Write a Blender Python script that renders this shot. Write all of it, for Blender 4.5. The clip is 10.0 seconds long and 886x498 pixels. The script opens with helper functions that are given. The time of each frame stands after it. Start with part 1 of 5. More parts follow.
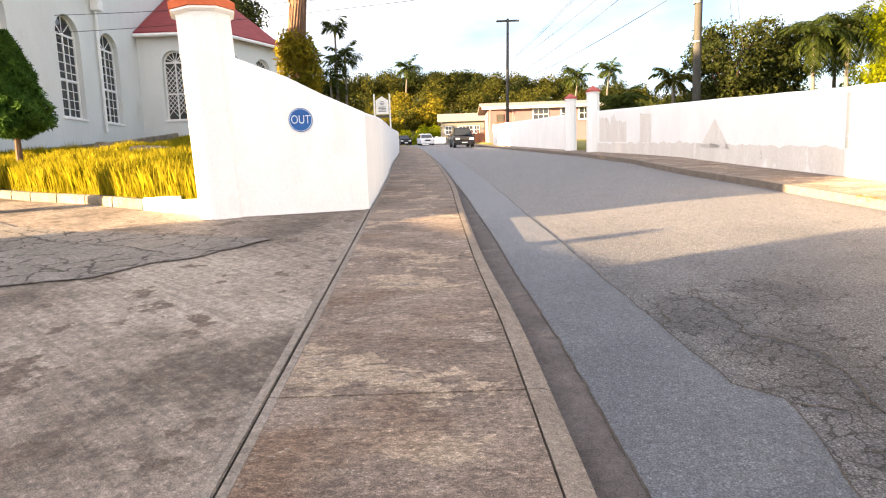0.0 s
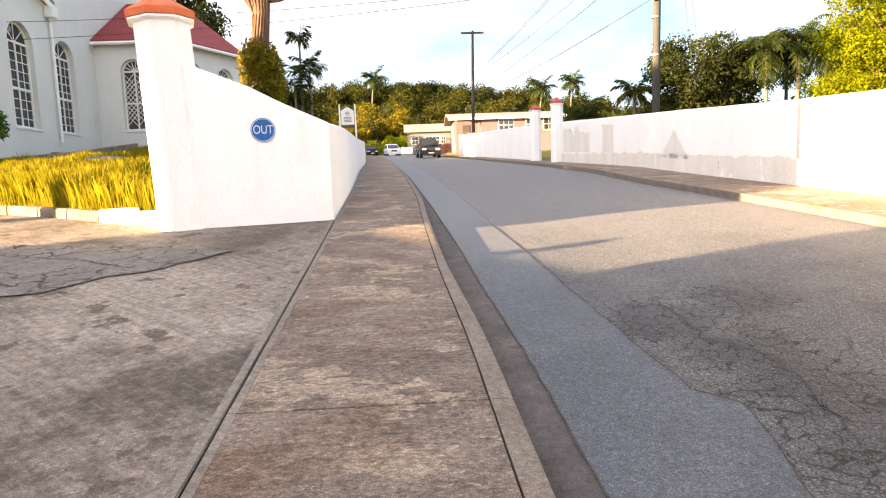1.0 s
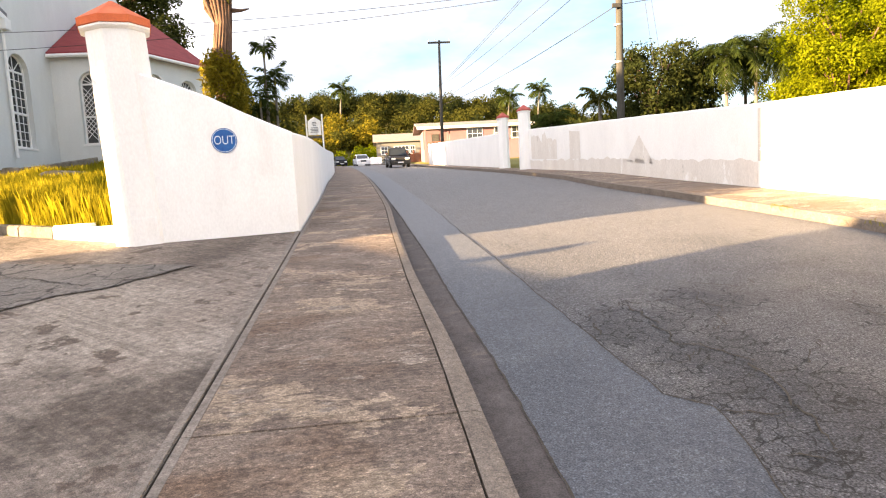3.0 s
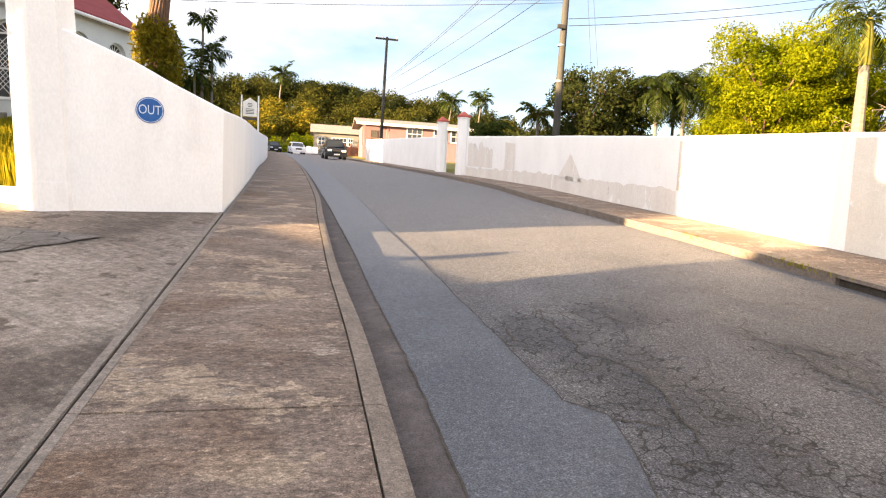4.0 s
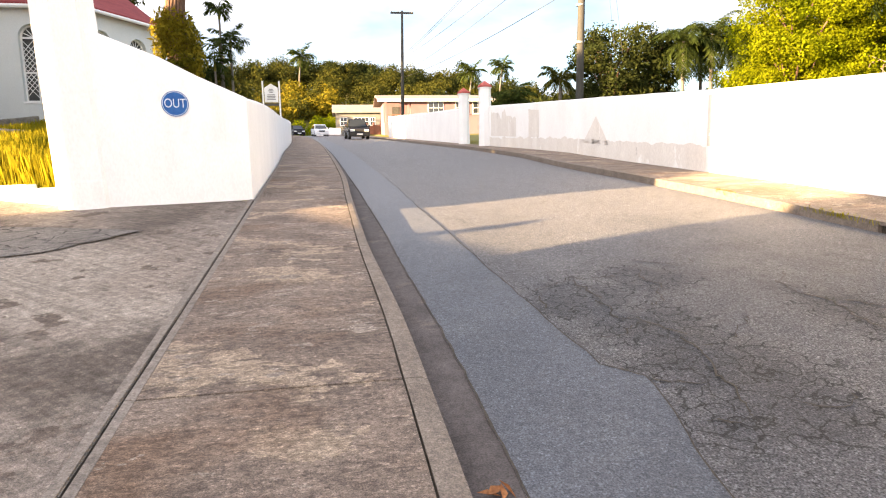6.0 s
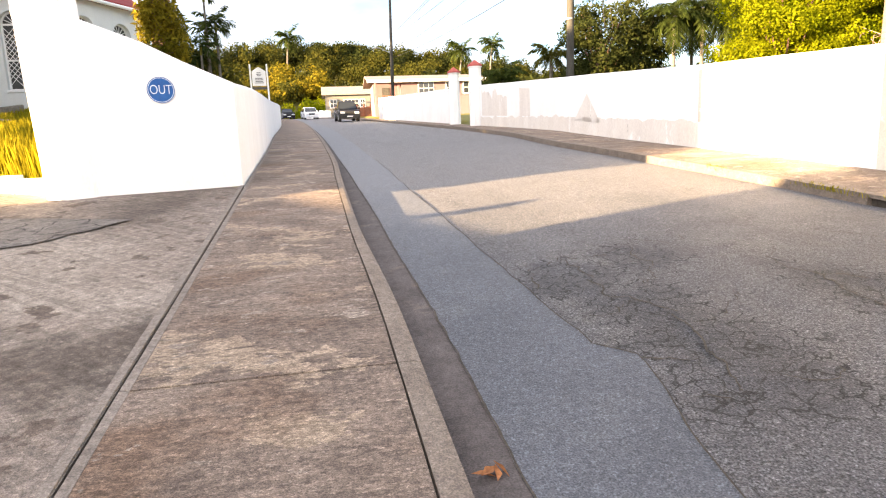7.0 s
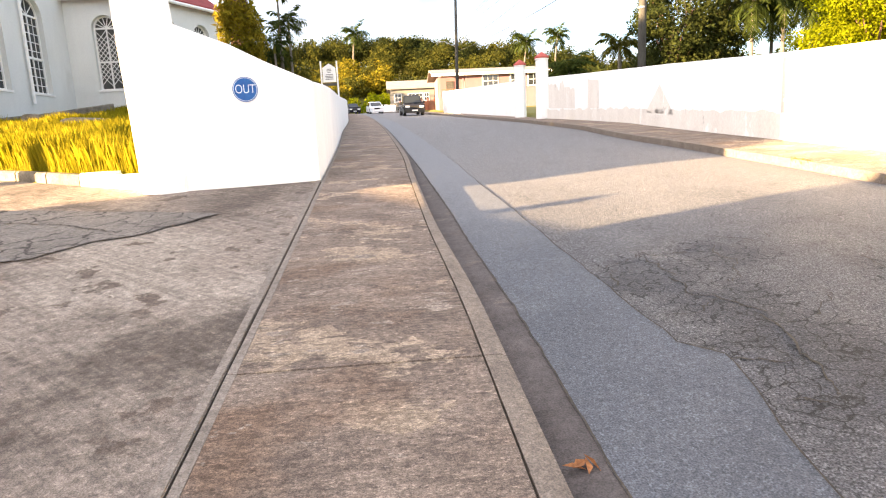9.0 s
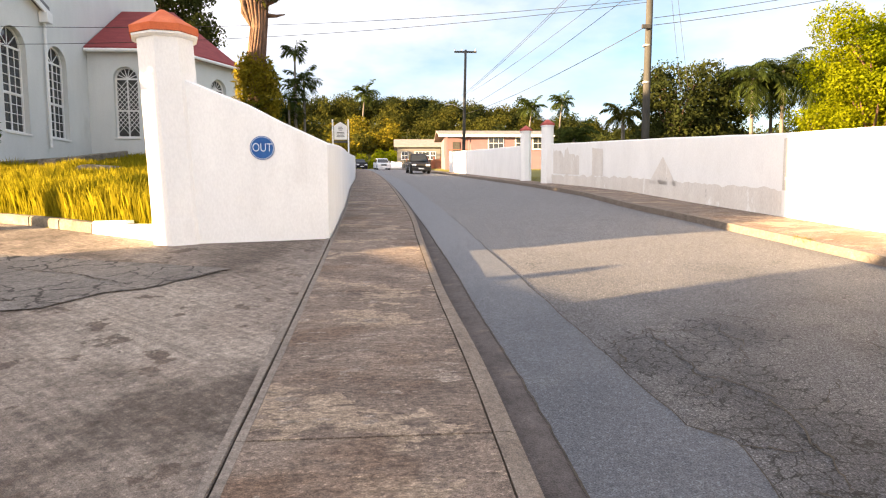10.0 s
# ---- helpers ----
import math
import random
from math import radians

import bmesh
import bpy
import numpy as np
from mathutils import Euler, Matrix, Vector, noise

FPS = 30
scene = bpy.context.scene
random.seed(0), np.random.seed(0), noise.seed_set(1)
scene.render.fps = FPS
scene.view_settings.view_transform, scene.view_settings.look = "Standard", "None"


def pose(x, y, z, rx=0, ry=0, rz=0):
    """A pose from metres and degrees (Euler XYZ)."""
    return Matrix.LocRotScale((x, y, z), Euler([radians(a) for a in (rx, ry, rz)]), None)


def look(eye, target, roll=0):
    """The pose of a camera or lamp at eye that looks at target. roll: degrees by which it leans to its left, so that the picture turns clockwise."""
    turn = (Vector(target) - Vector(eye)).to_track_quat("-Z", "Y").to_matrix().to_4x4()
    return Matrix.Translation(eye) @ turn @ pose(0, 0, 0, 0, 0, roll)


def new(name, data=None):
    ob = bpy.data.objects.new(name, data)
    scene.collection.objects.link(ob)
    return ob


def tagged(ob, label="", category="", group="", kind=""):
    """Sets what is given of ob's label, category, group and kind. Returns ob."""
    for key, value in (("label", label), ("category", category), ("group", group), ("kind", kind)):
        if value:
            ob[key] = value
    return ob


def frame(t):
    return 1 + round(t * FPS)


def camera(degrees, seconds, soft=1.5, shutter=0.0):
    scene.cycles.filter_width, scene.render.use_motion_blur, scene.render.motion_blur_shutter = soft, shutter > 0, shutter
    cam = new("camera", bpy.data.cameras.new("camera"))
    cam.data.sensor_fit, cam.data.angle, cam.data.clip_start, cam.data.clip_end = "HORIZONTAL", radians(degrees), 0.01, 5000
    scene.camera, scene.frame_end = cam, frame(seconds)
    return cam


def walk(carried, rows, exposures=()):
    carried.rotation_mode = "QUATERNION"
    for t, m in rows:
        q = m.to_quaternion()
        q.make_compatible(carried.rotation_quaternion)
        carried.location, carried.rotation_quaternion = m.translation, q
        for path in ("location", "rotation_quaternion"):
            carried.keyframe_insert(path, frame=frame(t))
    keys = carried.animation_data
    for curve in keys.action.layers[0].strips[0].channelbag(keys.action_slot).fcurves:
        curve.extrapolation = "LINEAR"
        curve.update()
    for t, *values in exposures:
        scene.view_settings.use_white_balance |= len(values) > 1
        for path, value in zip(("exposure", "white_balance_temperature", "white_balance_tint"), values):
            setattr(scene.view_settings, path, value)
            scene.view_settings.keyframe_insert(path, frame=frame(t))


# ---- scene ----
cam = camera(73.28, 10.0, soft=1.15)
ROWS = [
    (0.0, 0.000, -0.000, 1.500, -6.93, 1.94, -0.00),
    (0.5, 0.018, -0.014, 1.515, -5.11, 1.54, -0.61),
    (1.0, 0.033, 0.012, 1.498, -6.07, 2.12, -3.14),
    (1.5, 0.061, 0.002, 1.508, -3.98, 2.14, -4.10),
    (2.0, 0.078, 0.039, 1.494, -5.60, 3.97, -6.17),
    (3.5, 0.098, 0.136, 1.471, -5.20, 2.35, -6.43),
    (4.0, 0.126, 0.074, 1.462, -5.29, -2.74, -12.21),
    (4.5, 0.138, 0.074, 1.468, -5.60, -0.60, -18.97),
    (5.0, 0.126, 0.060, 1.467, -5.74, 1.74, -14.50),
    (5.5, 0.120, 0.048, 1.459, -6.84, 0.94, -10.03),
    (7.0, 0.139, 0.044, 1.478, -9.72, 2.38, -10.57),
    (7.5, 0.151, 0.066, 1.471, -11.02, 4.62, -12.01),
    (8.0, 0.115, 0.065, 1.481, -10.39, 3.49, -10.44),
    (8.5, 0.038, 0.043, 1.492, -10.22, 3.69, -2.79),
    (9.0, -0.011, -0.017, 1.514, -10.11, 2.80, -4.67),
    (9.5, -0.093, -0.055, 1.588, -6.34, 1.46, -2.52),
    (10.0, -0.099, -0.063, 1.624, -4.69, 0.33, -4.34),
]
EXPOSURES = [(0.0, 3.19), (0.5, 3.14), (1.0, 3.13), (1.5, 3.06), (2.0, 3.03), (3.5, 3.07), (4.5, 2.82), (5.5, 3.08), (7.0, 3.34), (7.5, 3.41), (8.5, 3.41), (9.0, 3.41), (9.5, 3.21), (10.0, 2.87)]
walk(cam, [(t, pose(x, y, z, 90 + pitch, roll, yaw)) for t, x, y, z, pitch, roll, yaw in ROWS], EXPOSURES)

# ---- world and sun ----
SUN_EL, SUN_X, SUN_Y = 8.5, 0.919, 0.395
SUN_AZ = math.atan2(-SUN_X, -SUN_Y)
world = bpy.data.worlds.new("evening_sky")
scene.world = world
world.use_nodes = True
wn, wl = world.node_tree.nodes, world.node_tree.links
wn.clear()
w_out, w_bg = wn.new("ShaderNodeOutputWorld"), wn.new("ShaderNodeBackground")
w_sky = wn.new("ShaderNodeTexSky")
w_sky.sky_type, w_sky.sun_disc = "NISHITA", False
w_sky.sun_elevation, w_sky.sun_rotation = radians(SUN_EL + 8), SUN_AZ
w_sky.dust_density = 0.6
w_bg.inputs["Strength"].default_value = 0.036
w_co, w_map, w_no = wn.new("ShaderNodeTexCoord"), wn.new("ShaderNodeMapping"), wn.new("ShaderNodeTexNoise")
w_map.inputs["Scale"].default_value = (1.6, 1.6, 4.2)
w_map.inputs["Location"].default_value = (0.35, 0.1, 0.0)
w_no.inputs["Scale"].default_value, w_no.inputs["Detail"].default_value = 1.5, 7.0
w_no.inputs["Roughness"].default_value = 0.55
w_ramp = wn.new("ShaderNodeValToRGB")
w_ramp.color_ramp.elements[0].position, w_ramp.color_ramp.elements[1].position = 0.36, 0.60
w_mix = wn.new("ShaderNodeMix")
w_mix.data_type = "RGBA"
w_cloud = wn.new("ShaderNodeRGB")
w_cloud.outputs[0].default_value = (4.4, 4.5, 5.0, 1)
# the cloud brightens and warms towards the low sun
w_dot, w_pow, w_glow, w_add = wn.new("ShaderNodeVectorMath"), wn.new("ShaderNodeMapRange"), wn.new("ShaderNodeMix"), wn.new("ShaderNodeVectorMath")
w_dot.operation = "DOT_PRODUCT"
w_dot.inputs[1].default_value = (-SUN_X, -SUN_Y, math.tan(radians(SUN_EL)))
w_pow.interpolation_type = "SMOOTHSTEP"
w_pow.inputs["From Min"].default_value, w_pow.inputs["From Max"].default_value = -0.45, 1.0
w_glow.data_type = "RGBA"
w_glow.inputs["A"].default_value, w_glow.inputs["B"].default_value = (0, 0, 0, 1), (10.6, 8.8, 7.6, 1)
wl.new(w_co.outputs["Generated"], w_dot.inputs[0])
wl.new(w_dot.outputs["Value"], w_pow.inputs["Value"])
wl.new(w_pow.outputs[0], w_glow.inputs["Factor"])
wl.new(w_cloud.outputs[0], w_add.inputs[0])
wl.new(w_glow.outputs["Result"], w_add.inputs[1])
wl.new(w_co.outputs["Generated"], w_map.inputs[0])
wl.new(w_map.outputs[0], w_no.inputs["Vector"])
wl.new(w_no.outputs["Fac"], w_ramp.inputs[0])
wl.new(w_ramp.outputs["Color"], w_mix.inputs["Factor"])
wl.new(w_sky.outputs[0], w_mix.inputs["A"])
wl.new(w_add.outputs[0], w_mix.inputs["B"])
wl.new(w_mix.outputs["Result"], w_bg.inputs["Color"])
wl.new(w_bg.outputs[0], w_out.inputs["Surface"])
sun = new("sun", bpy.data.lights.new("sun", "SUN"))
sun.data.energy, sun.data.angle, sun.data.color = 5.0, radians(0.6), (1.0, 0.68, 0.36)
c_el = math.cos(radians(SUN_EL))
sun.matrix_world = look((0, 0, 60), Vector((0, 0, 60)) + Vector((SUN_X * c_el, SUN_Y * c_el, -math.sin(radians(SUN_EL)))))


# ---- materials ----
def mat(name, a, b, scale=3.0, rough=0.85, bump=0.15, fine=60.0, fine_amount=0.35, mid=0.0, mid_scale=14.0, streak=None, speck=0.0, speck_scale=90.0, metal=0.0, random_tint=0.0, island=0.0, stretch=(1, 1, 1), stain=None, stain_scale=0.6, stain_lo=0.5, stain_hi=0.62, bump_dist=0.01, spec=0.3, layers=(), uphill=None):
    m = bpy.data.materials.new(name)
    m.use_nodes = True
    n, l = m.node_tree.nodes, m.node_tree.links
    p = n["Principled BSDF"]
    co, mp = n.new("ShaderNodeTexCoord"), n.new("ShaderNodeMapping")
    mp.inputs["Scale"].default_value = stretch
    l.new(co.outputs["Object"], mp.inputs[0])
    big, small = n.new("ShaderNodeTexNoise"), n.new("ShaderNodeTexNoise")
    big.inputs["Scale"].default_value, big.inputs["Detail"].default_value, big.inputs["Roughness"].default_value = scale, 6.0, 0.65
    small.inputs["Scale"].default_value, small.inputs["Detail"].default_value = fine, 3.0
    l.new(mp.outputs[0], big.inputs["Vector"])
    l.new(mp.outputs[0], small.inputs["Vector"])
    r = n.new("ShaderNodeValToRGB")
    r.color_ramp.elements[0].position, r.color_ramp.elements[1].position = 0.32, 0.68
    r.color_ramp.elements[0].color, r.color_ramp.elements[1].color = (*a, 1), (*b, 1)
    l.new(big.outputs["Fac"], r.inputs[0])
    last = r.outputs["Color"]
    if stain:
        st, sr, sm_ = n.new("ShaderNodeTexNoise"), n.new("ShaderNodeValToRGB"), n.new("ShaderNodeMix")
        st.inputs["Scale"].default_value, st.inputs["Detail"].default_value, st.inputs["Roughness"].default_value = stain_scale, 9.0, 0.7
        l.new(mp.outputs[0], st.inputs["Vector"])
        sr.color_ramp.elements[0].position, sr.color_ramp.elements[1].position = stain_lo, stain_hi
        l.new(st.outputs["Fac"], sr.inputs[0])
        sm_.data_type = "RGBA"
        l.new(sr.outputs["Color"], sm_.inputs["Factor"])
        l.new(last, sm_.inputs["A"])
        sm_.inputs["B"].default_value = (*stain, 1)
        last = sm_.outputs["Result"]
    for tint_, scale_, lo_, hi_ in layers:
        st, sr, sm_ = n.new("ShaderNodeTexNoise"), n.new("ShaderNodeMapRange"), n.new("ShaderNodeMix")
        st.inputs["Scale"].default_value, st.inputs["Detail"].default_value, st.inputs["Roughness"].default_value = scale_, 8.0, 0.62
        sh = n.new("ShaderNodeVectorMath")
        sh.operation = "ADD"
        sh.inputs[1].default_value = (13.7 * scale_, 4.1, 2.0)
        l.new(mp.outputs[0], sh.inputs[0])
        l.new(sh.outputs[0], st.inputs["Vector"])
        sr.inputs["From Min"].default_value, sr.inputs["From Max"].default_value = lo_, hi_
        l.new(st.outputs["Fac"], sr.inputs["Value"])
        sm_.data_type = "RGBA"
        l.new(sr.outputs[0], sm_.inputs["Factor"])
        l.new(last, sm_.inputs["A"])
        sm_.inputs["B"].default_value = (*tint_, 1)
        last = sm_.outputs["Result"]
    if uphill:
        # paler, sandier colour further up the street; it also stands in for stronger sunlight
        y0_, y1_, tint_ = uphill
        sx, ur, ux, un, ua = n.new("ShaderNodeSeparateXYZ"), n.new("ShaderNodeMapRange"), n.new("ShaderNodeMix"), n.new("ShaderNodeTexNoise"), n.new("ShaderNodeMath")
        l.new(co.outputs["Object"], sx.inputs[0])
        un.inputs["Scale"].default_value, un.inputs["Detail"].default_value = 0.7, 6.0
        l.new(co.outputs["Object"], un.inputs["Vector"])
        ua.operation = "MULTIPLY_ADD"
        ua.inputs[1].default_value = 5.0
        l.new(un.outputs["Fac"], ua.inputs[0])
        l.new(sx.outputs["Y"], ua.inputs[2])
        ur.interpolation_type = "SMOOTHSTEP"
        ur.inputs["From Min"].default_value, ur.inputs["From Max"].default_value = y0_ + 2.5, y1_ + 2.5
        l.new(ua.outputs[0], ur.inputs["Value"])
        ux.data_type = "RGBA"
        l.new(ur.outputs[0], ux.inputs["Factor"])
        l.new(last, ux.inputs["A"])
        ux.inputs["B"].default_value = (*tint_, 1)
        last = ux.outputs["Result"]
    hs = n.new("ShaderNodeHueSaturation")
    l.new(last, hs.inputs["Color"])
    val = n.new("ShaderNodeMapRange")
    l.new(small.outputs["Fac"], val.inputs["Value"])
    val.inputs["From Min"].default_value, val.inputs["From Max"].default_value = 0.33, 0.67
    val.inputs["To Min"].default_value, val.inputs["To Max"].default_value = 1 - fine_amount * 0.6, 1 + fine_amount * 0.6
    cur, broom = val.outputs[0], None

    def times(a_, b_):
        mm_ = n.new("ShaderNodeMath")
        mm_.operation = "MULTIPLY"
        l.new(a_, mm_.inputs[0])
        l.new(b_, mm_.inputs[1])
        return mm_.outputs[0]
    if streak:
        angle, along, across, amount_ = streak
        sp, sn, sg = n.new("ShaderNodeMapping"), n.new("ShaderNodeTexNoise"), n.new("ShaderNodeMapRange")
        sp.inputs["Rotation"].default_value = (0, 0, -radians(angle))
        ss = n.new("ShaderNodeMapping")
        ss.inputs["Scale"].default_value = (along, across, 1)
        l.new(co.outputs["Object"], sp.inputs[0])
        l.new(sp.outputs[0], ss.inputs[0])
        l.new(ss.outputs[0], sn.inputs["Vector"])
        sn.inputs["Scale"].default_value, sn.inputs["Detail"].default_value, sn.inputs["Roughness"].default_value = 1.0, 5.0, 0.7
        l.new(sn.outputs["Fac"], sg.inputs["Value"])
        sg.inputs["From Min"].default_value, sg.inputs["From Max"].default_value = 0.34, 0.6
        sg.inputs["To Min"].default_value, sg.inputs["To Max"].default_value = 1 - amount_, 1 + amount_ * 0.5
        cur = times(cur, sg.outputs[0])
        broom = sn.outputs["Fac"]
    if speck:
        vo_, vr_ = n.new("ShaderNodeTexVoronoi"), n.new("ShaderNodeMapRange")
        vo_.inputs["Scale"].default_value = speck_scale
        l.new(mp.outputs[0], vo_.inputs["Vector"])
        sep = n.new("ShaderNodeSeparateColor")
        l.new(vo_.outputs["Color"], sep.inputs[0])
        l.new(sep.outputs[0], vr_.inputs["Value"])
        vr_.inputs["From Min"].default_value, vr_.inputs["From Max"].default_value = 0.76, 1.0
        vr_.inputs["To Min"].default_value, vr_.inputs["To Max"].default_value = 1 - speck * 0.25, 1 + speck
        cur = times(cur, vr_.outputs[0])
    if mid:
        md, mr, mm = n.new("ShaderNodeTexNoise"), n.new("ShaderNodeMapRange"), n.new("ShaderNodeMath")
        md.inputs["Scale"].default_value, md.inputs["Detail"].default_value, md.inputs["Roughness"].default_value = mid_scale, 8.0, 0.75
        l.new(mp.outputs[0], md.inputs["Vector"])
        l.new(md.outputs["Fac"], mr.inputs["Value"])
        mr.inputs["From Min"].default_value, mr.inputs["From Max"].default_value = 0.36, 0.62
        mr.inputs["To Min"].default_value, mr.inputs["To Max"].default_value = 1 - mid, 1 + mid * 0.6
        mm.operation = "MULTIPLY"
        l.new(cur, mm.inputs[0])
        l.new(mr.outputs[0], mm.inputs[1])
        cur = mm.outputs[0]
    if random_tint or island:
        if random_tint:
            src = n.new("ShaderNodeObjectInfo").outputs["Random"]
            amount = random_tint
        else:
            src = n.new("ShaderNodeNewGeometry").outputs["Random Per Island"]
            amount = island
        ad = n.new("ShaderNodeMath")
        ad.operation = "MULTIPLY_ADD"
        l.new(src, ad.inputs[0])
        ad.inputs[1].default_value, ad.inputs[2].default_value = amount * 2, 1 - amount
        mu = n.new("ShaderNodeMath")
        mu.operation = "MULTIPLY"
        l.new(cur, mu.inputs[0])
        l.new(ad.outputs[0], mu.inputs[1])
        cur = mu.outputs[0]
    l.new(cur, hs.inputs["Value"])
    l.new(hs.outputs[0], p.inputs["Base Color"])
    p.inputs["Roughness"].default_value, p.inputs["Metallic"].default_value = rough, metal
    p.inputs["Specular IOR Level"].default_value = spec
    if bump:
        bp = n.new("ShaderNodeBump")
        bp.inputs["Strength"].default_value, bp.inputs["Distance"].default_value = bump, bump_dist
        relief = small.outputs["Fac"]
        if broom:
            both = n.new("ShaderNodeMath")
            both.operation = "MULTIPLY_ADD"
            both.inputs[1].default_value = 1.4
            l.new(broom, both.inputs[0])
            l.new(relief, both.inputs[2])
            relief = both.outputs[0]
        l.new(relief, bp.inputs["Height"])
        l.new(bp.outputs[0], p.inputs["Normal"])
    return m


def leaf_mat(name, a, b, island=0.35, through_amount=0.35):
    m = mat(name, a, b, scale=0.7, rough=0.7, bump=0, fine=3.0, fine_amount=0.2, island=island, spec=0.03)
    n, l = m.node_tree.nodes, m.node_tree.links
    p, out = n["Principled BSDF"], n["Material Output"]
    tr, mx = n.new("ShaderNodeBsdfTranslucent"), n.new("ShaderNodeMixShader")
    mx.inputs[0].default_value = through_amount
    l.new(p.inputs["Base Color"].links[0].from_socket, tr.inputs["Color"])
    l.new(p.outputs[0], mx.inputs[1])
    l.new(tr.outputs[0], mx.inputs[2])
    l.new(mx.outputs[0], out.inputs["Surface"])
    return m


def crack_mat(name, a, b, dark, cell, region_scale, lo, hi, zones=(), worn=None, **kw):
    """An aged surface with crocodile cracks where a broad noise is high."""
    m = mat(name, a, b, **kw)
    n, l = m.node_tree.nodes, m.node_tree.links
    p = n["Principled BSDF"]
    base = p.inputs["Base Color"].links[0].from_socket
    co = n.new("ShaderNodeTexCoord")
    warp, wa = n.new("ShaderNodeTexNoise"), n.new("ShaderNodeVectorMath")
    warp.inputs["Scale"].default_value, warp.inputs["Detail"].default_value = 4.0, 6.0
    l.new(co.outputs["Object"], warp.inputs["Vector"])
    wa.operation = "MULTIPLY_ADD"
    l.new(warp.outputs["Color"], wa.inputs[0])
    wa.inputs[1].default_value = (0.5, 0.5, 0.0)
    l.new(co.outputs["Object"], wa.inputs[2])
    vo = n.new("ShaderNodeTexVoronoi")
    vo.feature, vo.voronoi_dimensions = "DISTANCE_TO_EDGE", "2D"
    vo.inputs["Scale"].default_value = cell
    l.new(wa.outputs[0], vo.inputs["Vector"])
    cr = n.new("ShaderNodeValToRGB")
    cr.color_ramp.elements[0].position, cr.color_ramp.elements[1].position = 0.022, 0.06
    cr.color_ramp.elements[0].color, cr.color_ramp.elements[1].color = (1, 1, 1, 1), (0, 0, 0, 1)
    l.new(vo.outputs["Distance"], cr.inputs[0])
    rg, rr = n.new("ShaderNodeTexNoise"), n.new("ShaderNodeValToRGB")
    rg.inputs["Scale"].default_value, rg.inputs["Detail"].default_value = region_scale, 3.0
    l.new(co.outputs["Object"], rg.inputs["Vector"])
    rr.color_ramp.elements[0].position, rr.color_ramp.elements[1].position = lo, hi
    l.new(rg.outputs["Fac"], rr.inputs[0])
    region = rr.outputs["Color"]
    if zones:
        total = None
        for x, y, rx, ry in zones:
            zm, zl, zr = n.new("ShaderNodeMapping"), n.new("ShaderNodeVectorMath"), n.new("ShaderNodeMapRange")
            zm.inputs["Scale"].default_value = (1 / rx, 1 / ry, 0)
            zm.inputs["Location"].default_value = (-x / rx, -y / ry, 0)
            l.new(co.outputs["Object"], zm.inputs[0])
            zl.operation = "LENGTH"
            l.new(zm.outputs[0], zl.inputs[0])
            l.new(zl.outputs["Value"], zr.inputs["Value"])
            zr.inputs["From Min"].default_value, zr.inputs["From Max"].default_value = 1.25, 0.2
            if total is None:
                total = zr.outputs[0]
            else:
                mxm = n.new("ShaderNodeMath")
                mxm.operation = "MAXIMUM"
                l.new(total, mxm.inputs[0])
                l.new(zr.outputs[0], mxm.inputs[1])
                total = mxm.outputs[0]
        rg.inputs["Scale"].default_value, rg.inputs["Detail"].default_value = 2.2, 6.0
        sm2, zr2 = n.new("ShaderNodeMath"), n.new("ShaderNodeMapRange")
        sm2.operation = "ADD"
        l.new(total, sm2.inputs[0])
        l.new(rg.outputs["Fac"], sm2.inputs[1])
        l.new(sm2.outputs[0], zr2.inputs["Value"])
        zr2.inputs["From Min"].default_value, zr2.inputs["From Max"].default_value = lo, hi
        region = zr2.outputs[0]
        if worn:
            wr, wx = n.new("ShaderNodeMapRange"), n.new("ShaderNodeMix")
            l.new(sm2.outputs[0], wr.inputs["Value"])
            wr.inputs["From Min"].default_value, wr.inputs["From Max"].default_value = hi - 0.05, hi + 0.35
            wr.inputs["To Max"].default_value = 0.75
            wx.data_type, wx.blend_type = "RGBA", "MULTIPLY"
            l.new(wr.outputs[0], wx.inputs["Factor"])
            l.new(base, wx.inputs["A"])
            wx.inputs["B"].default_value = (*worn, 1)
            base = wx.outputs["Result"]
    mu, mx = n.new("ShaderNodeMath"), n.new("ShaderNodeMix")
    mu.operation = "MULTIPLY"
    l.new(cr.outputs["Color"], mu.inputs[0])
    l.new(region, mu.inputs[1])
    bk, br_, bm_ = n.new("ShaderNodeTexNoise"), n.new("ShaderNodeMapRange"), n.new("ShaderNodeMath")
    bk.inputs["Scale"].default_value, bk.inputs["Detail"].default_value = 4.5, 4.0
    l.new(co.outputs["Object"], bk.inputs["Vector"])
    l.new(bk.outputs["Fac"], br_.inputs["Value"])
    br_.inputs["From Min"].default_value, br_.inputs["From Max"].default_value = 0.34, 0.42
    bm_.operation = "MULTIPLY"
    l.new(mu.outputs[0], bm_.inputs[0])
    l.new(br_.outputs[0], bm_.inputs[1])
    mx.data_type = "RGBA"
    l.new(bm_.outputs[0], mx.inputs["Factor"])
    l.new(base, mx.inputs["A"])
    mx.inputs["B"].default_value = (*dark, 1)
    l.new(mx.outputs["Result"], p.inputs["Base Color"])
    return m


def glass_mat(name, tint=(0.03, 0.035, 0.04), rough=0.05):
    m = mat(name, tint, tint, rough=rough, bump=0, fine_amount=0.0, spec=0.6)
    return m


